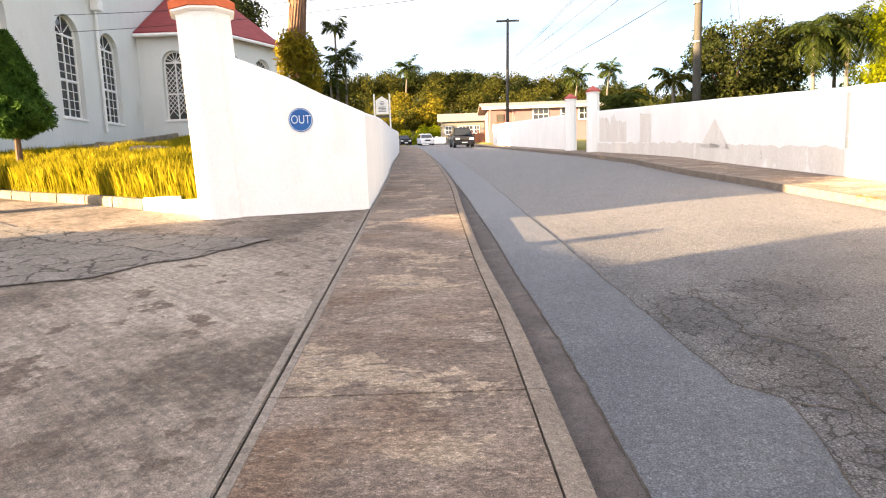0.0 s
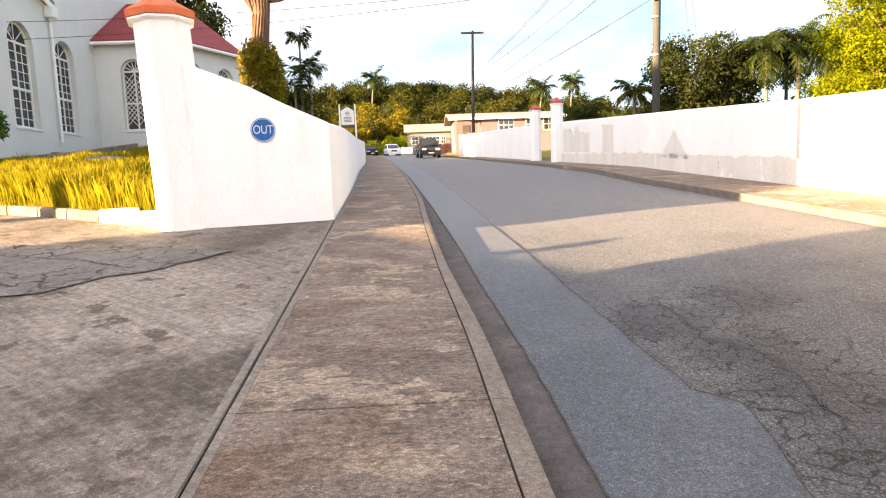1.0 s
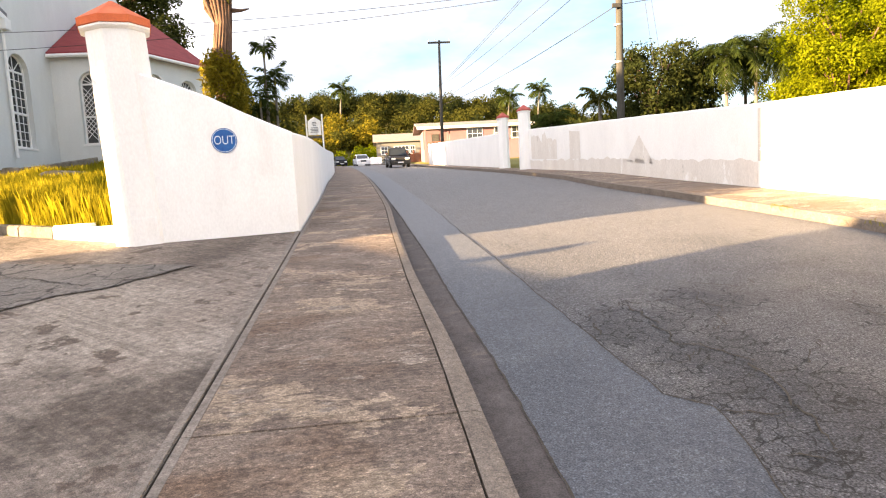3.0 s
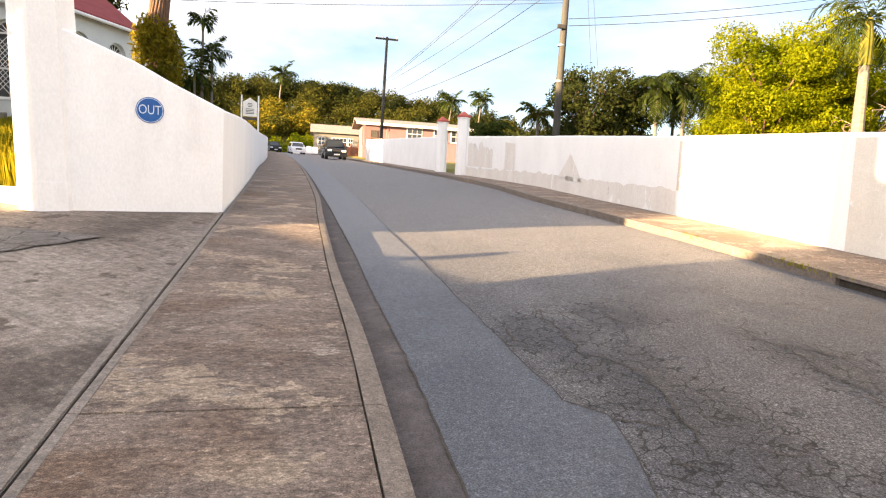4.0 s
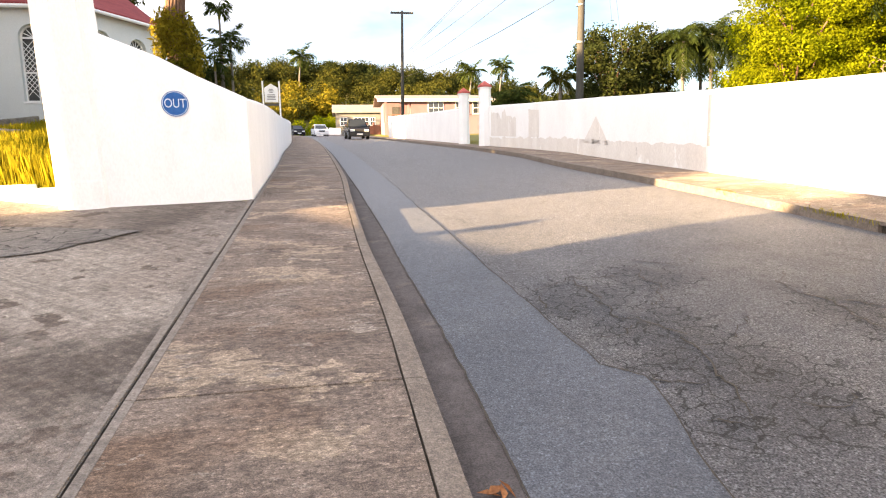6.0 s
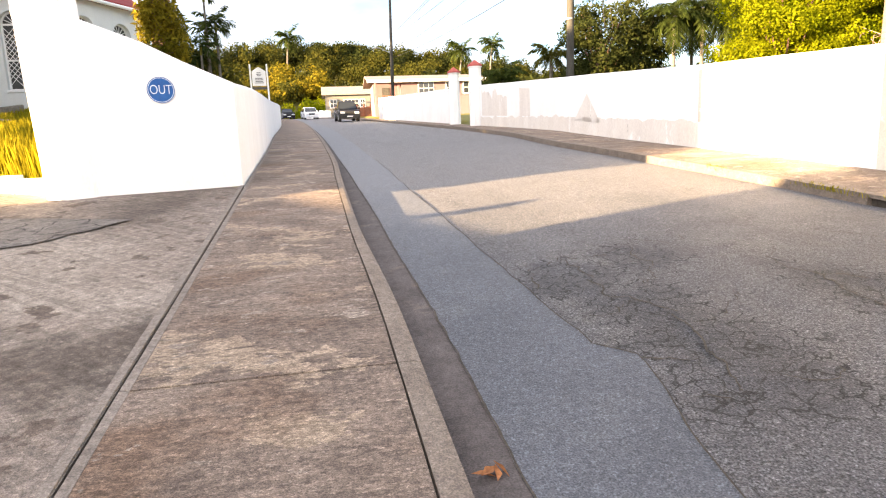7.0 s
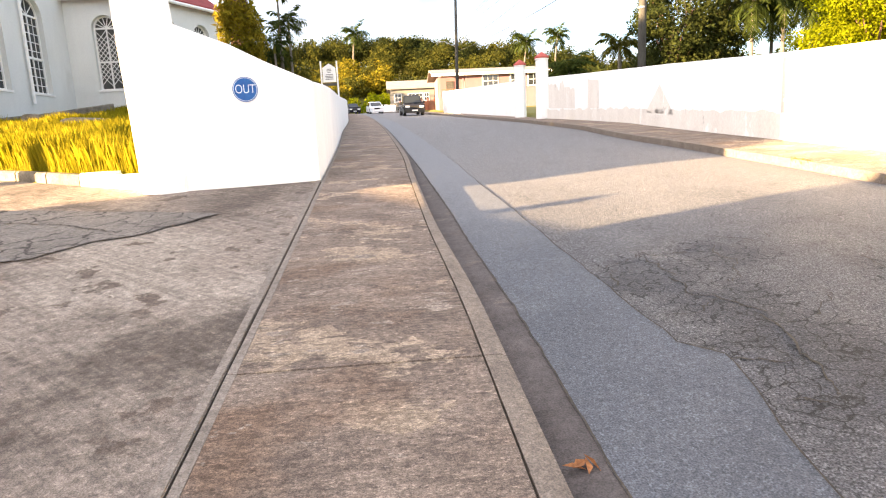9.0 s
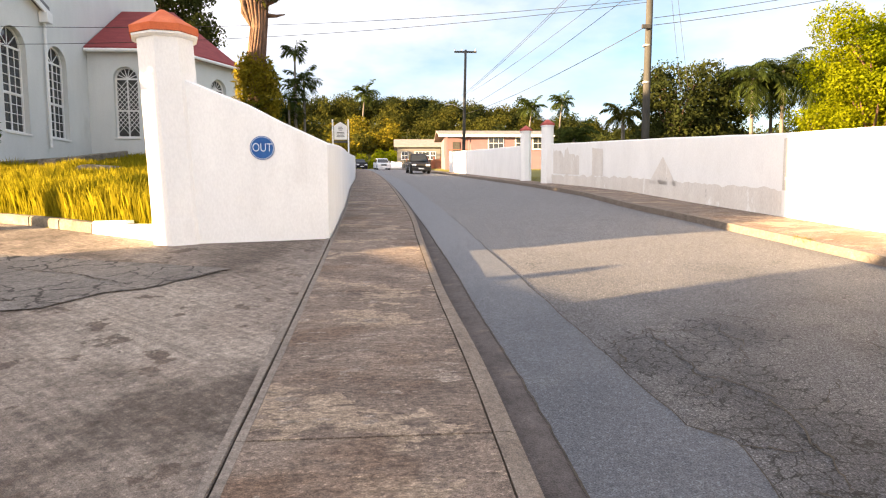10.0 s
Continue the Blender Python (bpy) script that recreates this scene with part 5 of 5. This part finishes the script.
boulder("headstone", -10.4, 18.5, 0.3, 0.2, 0.6, "small weathered headstone in the long grass")
boulder("grave_slab", -7.9, 16.5, 0.7, 0.9, 0.45, "dark weathered grave slab in the long grass")

# ---- notice board behind the wall ----
nb = tagged(empty("notice_board", pose(-2.5, 26.0, level(-2.5, 26))), "white framed church notice board on two posts", "notice board")
for x in (-0.33, 0.33):
    part("post", box(x - 0.03, x + 0.03, -0.03, 0.03, -0.4, 2.85, 0.005), TRIMW, nb)
part("panel", extruded([(-0.27, 2.0), (0.27, 2.0), (0.27, 2.58), (0, 2.75), (-0.27, 2.58)], -0.02, 0.02), TRIMW, nb)
for i, (w, z) in enumerate(((0.16, 2.52), (0.2, 2.46), (0.14, 2.4), (0.3, 2.3), (0.34, 2.24), (0.3, 2.18), (0.34, 2.12))):
    part("text_bar", box(-w / 2, w / 2, -0.026, -0.021, z - 0.012, z + 0.012), LATTICE, nb, "dark line of small writing")
part("lower_panel", box(-0.3, 0.3, -0.015, 0.015, 1.86, 1.96), LATTICE, nb, "dark lower panel")

# ---- poles and cables ----
pole = tagged(empty("utility_pole", pose(8.92, 21.3, level(8.9, 21.3))), "weathered wooden utility pole beyond the wall", "utility pole")
smooth(part("shaft", tube([(0, 0, -0.5), (0.03, 0, 4), (0.12, 0, 9.6)], [0.15, 0.132, 0.105], 14), POLEWOOD, pole))
part("bracket", box(-0.28, 0.05, -0.22, -0.14, 5.75, 5.9, 0.02), WIRE, pole)
for z in (3.9, 5.2):
    part("band", annulus(0.128, 0.143, z - 0.03, z + 0.03, 20), STEEL, pole)
pole2 = tagged(empty("utility_pole", pose(5.75, 53.0, level(5.7, 53))), "slim wooden utility pole with a crossarm", "utility pole")
smooth(part("shaft", tube([(0, 0, -0.5), (0.1, 0, 5), (0.24, 0, 10.7)], [0.16, 0.14, 0.10], 10), POLEWOOD, pole2))
part("crossarm", box(-0.75, 1.2, -0.06, 0.06, 10.45, 10.6, 0.01), POLEWOOD, pole2)
for x in (-0.7, -0.1, 1.1):
    part("insulator", tube([(x, 0, 10.6), (x, 0, 10.68), (x, 0, 10.8)], [0.05, 0.06, 0.03], 8), TRIMW, pole2)
part("lamp_arm", tube([(0.12, 0, 5.5), (-0.9, -0.3, 5.95), (-1.5, -0.4, 5.9)], [0.03, 0.03, 0.07], 6), STEEL, pole2)


def cable(a, b, sag, r=0.012):
    pts = [Vector(a).lerp(Vector(b), u) - Vector((0, 0, sag * 4 * u * (1 - u))) for u in np.linspace(0, 1, 16)]
    return tagged(part("overhead_cable", tube(pts, [r] * 16, 5), WIRE), "thin black overhead cable between the poles", "cable", "overhead cables")


top2 = level(5.7, 53)
for dx, near in ((-0.7, (8.1, 21.3, 10.9)), (0.0, (8.3, 21.3, 11.0)), (1.1, (9.75, 21.3, 10.7))):
    cable((5.95 + dx * 0.5, 53, 10.9 + dx * 0.2), near, 0.25)
cable((5.95, 53, 9.2), (8.78, 21.2, 7.74), 0.3, 0.014)
cable((5.95, 53, 9.6), (8.95, 21.2, 9.4), 0.3)
for k_ in (0.0, 0.25):
    cable((9.15, 21.3, 7.85 + k_), (26, 22.5, 11.3 + 1.6 * k_), 0.25)
    cable((8.9, 21.3, 8.75 - k_ * 0.4), (-13.6, 22.0, 7.65 - k_ * 2.4), 0.35, 0.010)
for k_ in (0.0, 0.55):
    cable((18.1 + k_ * 0.7, 40, 18.0), (19.24 + k_, 40, 9.0), 0.05, 0.014)

# ---- houses up the street ----
def house_window(parent, x, y, z, w, h):
    """A window on a wall that faces -y."""
    win = part("window", box(x - w / 2 - 0.06, x + w / 2 + 0.06, y - 0.05, y + 0.04, z - 0.06, z + h + 0.06, 0.01), TRIMW, parent)
    n_ = max(2, int(round(w / 0.6)))
    for i in range(n_):
        a = x - w / 2 + w * i / n_
        part("pane", box(a + 0.03, a + w / n_ - 0.03, y - 0.065, y - 0.052, z, z + h), GLASS, win)
    part("glazing_bar", box(x - w / 2, x + w / 2, y - 0.075, y - 0.066, z + h * 0.5 - 0.03, z + h * 0.5 + 0.03), TRIMW, win)
    part("sill", box(x - w / 2 - 0.1, x + w / 2 + 0.1, y - 0.16, y - 0.051, z - 0.14, z - 0.065, 0.01), TRIMW, win)
    return win


def roof_slab(x0, x1, y0, y1, z, ridge, over=0.5, thick=0.16):
    """A gable roof with its ridge along x."""
    ym = (y0 + y1) / 2
    out = [(y0 - over, z - 0.1), (ym, z + ridge), (y1 + over, z - 0.1), (y1 + over, z - 0.1 + thick), (ym, z + ridge + thick), (y0 - over, z - 0.1 + thick)]
    bm = bmesh.new()
    a = [bm.verts.new((x0 - over, y, zz)) for y, zz in out]
    b = [bm.verts.new((x1 + over, y, zz)) for y, zz in out]
    for i in range(6):
        bm.faces.new((a[i], a[(i + 1) % 6], b[(i + 1) % 6], b[i]))
    for r_ in (a, b):
        bm.faces.new((r_[0], r_[1], r_[4], r_[5]))
        bm.faces.new((r_[1], r_[2], r_[3], r_[4]))
    return bm


hz = 3.72
pink = tagged(empty("house", pose(5.6, 70, hz)), "pink bungalow with a pale low-pitched roof and porch", "house")
part("wall", box(3.0, 12.0, 0, 7.5, 0, 5.35), PINK, pink)
part("wall", box(0.0, 2.998, 2.4, 7.49, 0, 5.33), PINK, pink)
part("porch_floor", box(-0.1, 2.995, 0.0, 2.39, 0, 2.9), PINK, pink)
for x in (0.1, 2.75):
    part("porch_column", box(x - 0.12, x + 0.12, 0.05, 0.29, 2.905, 5.32, 0.02), PINK, pink)
for z in (3.3, 3.75):
    part("porch_rail", box(0.25, 2.6, 0.1, 0.16, z, z + 0.07), FENCE, pink)
part("porch_door", box(1.0, 1.9, 2.34, 2.395, 2.92, 4.9), LATTICE, pink)
part("roof", roof_slab(-0.3, 12.3, 0.0, 7.5, 5.5, 0.75, 0.6), ROOFPALE, pink, "pale low-pitched sheet roof")
part("fascia", box(-0.9, 12.9, -0.68, -0.62, 5.2, 5.5), TRIMW, pink)
house_window(pink, 5.9, 0, 3.9, 1.75, 1.25)
house_window(pink, 9.0, 0, 3.9, 1.5, 1.25)
house_window(pink, 10.9, 0, 3.9, 1.2, 1.25)
small = tagged(empty("house", pose(-0.1, 94, 6.35)), "small cream house with a shallow grey roof", "house")
part("wall", box(0, 6.8, 0, 6, -1.6, 3.55), CREAM, small)
part("roof", roof_slab(0, 6.8, 0, 6, 3.6, 1.3, 0.5), ROOFPALE, small)
house_window(small, 1.2, 0, 1.7, 1.0, 1.1)
house_window(small, 3.9, 0, 1.7, 2.2, 1.1)
house_window(small, 5.6, 0, 1.7, 0.7, 1.1)
fence = tagged(empty("fence", pose(1.2, 80, 5.5)), "terracotta painted panel fence with square posts", "fence")
for i in range(6):
    part("post", box(i * 0.9 - 0.1, i * 0.9 + 0.1, -0.1, 0.1, 0, 1.65 + 0.05 * i, 0.02), FENCE, fence)
    if i < 5:
        for j in range(6):
            part("slat", box(i * 0.9 + 0.11 + j * 0.115, i * 0.9 + 0.215 + j * 0.115, -0.02, 0.02, 0.1, 1.35 + 0.05 * i), FENCE, fence)
p, o = clump_points(rng, [(1.0, 79.3, 6.4, 0.6, 0.6, 0.55), (1.3, 79.6, 6.0, 0.6, 0.6, 0.6)], 300)
tagged(part("bush", quads_mesh("bush", leaf_quads(rng, p, 0.14, out=o), LEAF_DARK)), "round dark clipped bush by the fence", "bush")
palm("coconut_palm", rng, 2.8, 79.0, 5.4, 1.6, 12, 1.3, "young palm in front of the fence", r=0.12, leaflet=0.4, lw=0.05, n_=12)
tagged(wall_run("wall_verge", [(-3.6, 101), (-1.0, 92.5), (0.6, 84)], lambda x, y: level(x, y), [8.2, 7.6, 6.9], 0.2, WHITE, side=-1), "low white garden wall at the bend", "wall", kind="structure")
shed = tagged(empty("house", pose(31, 52, 2.5)), "distant roof of a pale house beyond the wall", "house")
part("wall", box(0, 6, 0, 5, 0, 3.6), CREAM, shed)
part("roof", roof_slab(0, 6, 0, 5, 3.7, 0.9, 0.4), ROOFPALE, shed)


# ---- vehicles ----
def wheel(parent, x, y, r, w):
    wh = part("wheel", tube([(x - w / 2, y, r), (x + w / 2, y, r)], [r, r], 20), TYRE, parent)
    part("rim", tube([(x - w / 2 - 0.01, y, r), (x + w / 2 + 0.01, y, r)], [r * 0.6, r * 0.6], 14), STEEL, wh, "grey metal rim")


def car(m, length, width, height, paint, label, pickup=False, front_paint=None):
    """A vehicle that faces local -y, its wheels on z 0."""
    v = tagged(empty("pickup_truck" if pickup else "car", m), label, "pickup truck" if pickup else "car")
    r = 0.40 if pickup else 0.31
    belt, clear, hw = height * (0.58 if pickup else 0.6), r * 0.75, width / 2
    half = length / 2
    prof = [(-half, clear), (-half, belt * 0.80), (-half + 0.12, belt * 0.93), (-half + length * 0.24, belt), (half - 0.05, belt), (half, belt * 0.9), (half, clear)]
    bm = bmesh.new()
    rings = []
    for x, k in ((-hw, 0.0), (-hw + 0.05, 0.04), (hw - 0.05, 0.04), (hw, 0.0)):
        rings.append([(x, y, z + (k if z > clear else 0)) for y, z in prof])
    add_ring_stack(bm, rings)
    part("body", bm, paint, v)
    c0, c1 = (-half + length * 0.22, -half + length * 0.60) if pickup else (-half + length * 0.2, half - length * 0.06)
    t0, t1 = c0 + 0.78, c1 - (0.18 if pickup else 0.55)
    bm = bmesh.new()
    add_ring_stack(bm, [[(-hw + 0.06, c0, belt), (hw - 0.06, c0, belt), (hw - 0.06, c1, belt), (-hw + 0.06, c1, belt)], [(-hw + 0.2, t0, height - 0.06), (hw - 0.2, t0, height - 0.06), (hw - 0.2, t1, height - 0.06), (-hw + 0.2, t1, height - 0.06)], [(-hw + 0.3, t0 + 0.12, height), (hw - 0.3, t0 + 0.12, height), (hw - 0.3, t1 - 0.12, height), (-hw + 0.3, t1 - 0.12, height)]])
    cab = part("cabin", bm, paint, v)

    def on_slope(a, b, u, w):
        return [Vector(a).lerp(Vector(b), u), Vector(a).lerp(Vector(b), w)]
    ws = bmesh.new()
    q = [(-hw + 0.14, c0 + 0.07, belt + 0.06), (hw - 0.14, c0 + 0.07, belt + 0.06), (hw - 0.25, t0 - 0.07, height - 0.12), (-hw + 0.25, t0 - 0.07, height - 0.12)]
    off = Vector((0, -0.03, 0.025))
    add_ring_stack(ws, [[Vector(p_) for p_ in q], [Vector(p_) + off for p_ in q]])
    part("windscreen", ws, GLASS, cab, "dark windscreen")
    for s in (1, -1):
        sd = bmesh.new()
        q = [(s * (hw - 0.075), c0 + 0.35, belt + 0.06), (s * (hw - 0.075), c1 - 0.15, belt + 0.06), (s * (hw - 0.18), t1 - 0.05, height - 0.12), (s * (hw - 0.18), t0 + 0.05, height - 0.12)]
        add_ring_stack(sd, [[Vector(p_) for p_ in q], [Vector(p_) + Vector((s * 0.02, 0, 0.004)) for p_ in q]])
        part("side_window", sd, GLASS, cab)
        part("mirror", box(s * (hw + 0.12) - 0.1, s * (hw + 0.12) + 0.1, c0 + 0.3, c0 + 0.4, belt + 0.02, belt + 0.2, 0.03), PLASTIC, v)
        x0 = s * (hw - 0.28)
        part("headlamp", box(x0 - 0.2, x0 + 0.2, -half - 0.025, -half + 0.05, belt * 0.66, belt * 0.84, 0.03), LAMPGLASS, v, "clear headlamp")
    part("grille", box(-hw + 0.5, hw - 0.5, -half - 0.03, -half + 0.02, belt * 0.62, belt * 0.84, 0.015), PLASTIC, v)
    part("bumper", box(-hw + 0.02, hw - 0.02, -half - 0.12, -half + 0.1, clear * 0.9, belt * 0.58, 0.05), PLASTIC if pickup else paint, v)
    part("plate", box(-0.25, 0.25, -half - 0.135, -half - 0.121, belt * 0.4, belt * 0.5), TRIMW, v, "blank pale number plate")
    if pickup:
        part("cargo_bed_floor", box(-hw + 0.1, hw - 0.1, c1 + 0.1, half - 0.1, belt + 0.041, belt + 0.06), PLASTIC, v)
    for y in (-half + length * 0.19, half - length * 0.2):
        for s in (1, -1):
            wheel(v, s * (hw - 0.1), y, r, 0.24)
    return v


def on_road(x, y, turn):
    slope = math.degrees(math.atan((road_z(x, y + 1) - road_z(x, y - 1)) / 2))
    return pose(x, y, road_z(x, y) + 0.015) @ pose(0, 0, 0, 0, 0, turn) @ pose(0, 0, 0, slope, 0, 0)


car(on_road(1.8, 56.0, 5), 5.0, 1.8, 1.78, PAINT_DARK, "dark pickup truck with a black grille on the road", pickup=True)
car(on_road(-2.1, 78.0, 9), 4.2, 1.7, 1.45, PAINT_WHITE, "pale silver car on the road")
car(on_road(-5.9, 93.0, 14), 4.3, 1.75, 1.55, PAINT_DARK, "dark small car at the bend of the road")

# ---- unseen casters added beside the driveway, out of view, to shade the street ----
shade = tagged(empty("street_shade_building"), "unseen plain white building added to shade the near street", "building")
part("wall", box(-16, -9.0, -14.0, -1.6, -2.0, 4.25), CHURCH, shade)
part("roof", roof_slab(-16, -9.0, -14.0, -1.62, 4.35, 0.2, 0.0), REDROOF, shade)


def gable_end(profile, x0, x1, z0):
    """An end wall on the plane of x, its top along (y, z)."""
    bm = bmesh.new()
    add_ring_stack(bm, [[(x, y, z) for y, z in profile + [(profile[-1][0], z0), (profile[0][0], z0)]] for x in (x0, x1)])
    return bm


# top profile cut so that its shadow edge falls right on road and wall
part("gable_wall", gable_end([(-1.59, 4.5), (0.13, 4.93), (0.14, 6.0), (0.70, 6.0), (0.78, 3.9), (1.25, 2.5)], -9.5, -9.0, -1.0), CHURCH, shade)
# block added out of view to shade the splayed wall, road and right wall
shade_block_root = tagged(empty("shade_block"), "unseen white block added to shade the road and walls", "building")
part("wall", box(-9.6, -9.0, 4.72, 6.25, 0.1, 6.0), CHURCH, shade_block_root)
part("roof", roof_slab(-9.6, -9.0, 4.72, 6.25, 6.12, 0.03, 0.01, 0.04), REDROOF, shade_block_root)
# low wall added unseen; its shadow covers the pavement up to the kerb
tagged(part("wall_drive", box(-9.2, -9.0, 1.26, 4.71, -0.8, 2.3, 0.01), WHITE), "unseen low white wall added to shade the pavement", "wall", kind="structure")
# post added unseen to throw the narrow shadow streak across the road
tagged(part("bollard_post", tube([(-8.85, 2.9, -0.2), (-8.85, 2.9, 2.55), (-8.85, 2.9, 2.62)], [0.11, 0.11, 0.03], 12), WHITE), "unseen white post added to cast a thin shadow on the road", "post")
# high crowns added out of view: they shade the right wall, not the grass
for x, y, h, w in ((-13.4, 11.6, 7.8, 3.9), (-12.4, 8.4, 7.2, 3.3)):
    tree("wall_shade_tree", rng, x, y, level(x, y), h, w, LEAF_DARK, "unseen dark broadleaf tree added to shade the right wall", leaf=0.46, per=420, trunk_r=0.25, clumps=44, low=0.58)

# fallen leaf in the gutter
bm = bmesh.new()
for i in range(4):
    mm = pose(0.03 * i, 0.02 * (i % 2), 0.02, 20 * i, 15 - 12 * i, 40 * i)
    vs = [bm.verts.new(mm @ Vector(q)) for q in ((-0.05, 0, 0), (0, 0.022, 0.01), (0.06, 0, 0.0), (0, -0.022, 0.012))]
    bm.faces.new(vs)
tagged(part("fallen_leaf", bm, mat("dry_leaf", (0.22, 0.09, 0.035), (0.34, 0.15, 0.06), scale=20, bump=0), at=pose(0.66, 2.25, level(0.66, 2.25) - 0.13)), "curled brown fallen leaf in the gutter", "leaf")

# ---- small growth along the far kerb and the wall foot ----
def tuft(x, y, n_, h, w, seed):
    r_ = np.random.default_rng(seed)
    px, py = x + r_.normal(size=n_) * w[0], y + r_.normal(size=n_) * w[1]
    hh, a = r_.uniform(0.4, 1.0, n_) * h, r_.uniform(0, 2 * math.pi, n_)
    z = np.array([level(p_, q_) for p_, q_ in zip(px, py)])
    b_ = np.stack([px, py, z - 0.04], 1)
    sd = np.stack([np.cos(a), np.sin(a), 0 * a], 1) * 0.004
    ln_ = np.stack([-np.sin(a), np.cos(a), 0 * a], 1) * (hh * 0.5)[:, None]
    up = np.stack([0 * a, 0 * a, hh], 1)
    q = np.stack([b_ - sd, b_ + sd, b_ + sd * 0.7 + ln_ * 0.4 + up * 0.65, b_ + ln_ + up], 1)
    return tagged(part("grass_tuft", quads_mesh("grass_tuft", q, GRASS)), "small dry grass tuft growing at the kerb", "grass", kind="stuff")


tuft(right_kerb(7.2) + 0.0, 7.2, 120, 0.10, (0.04, 0.35), 21)
tuft(right_kerb(9.4) + 0.05, 9.4, 90, 0.10, (0.03, 0.2), 22)
tuft(walk_left(9.26) - 0.10, 9.22, 50, 0.06, (0.05, 0.03), 23)
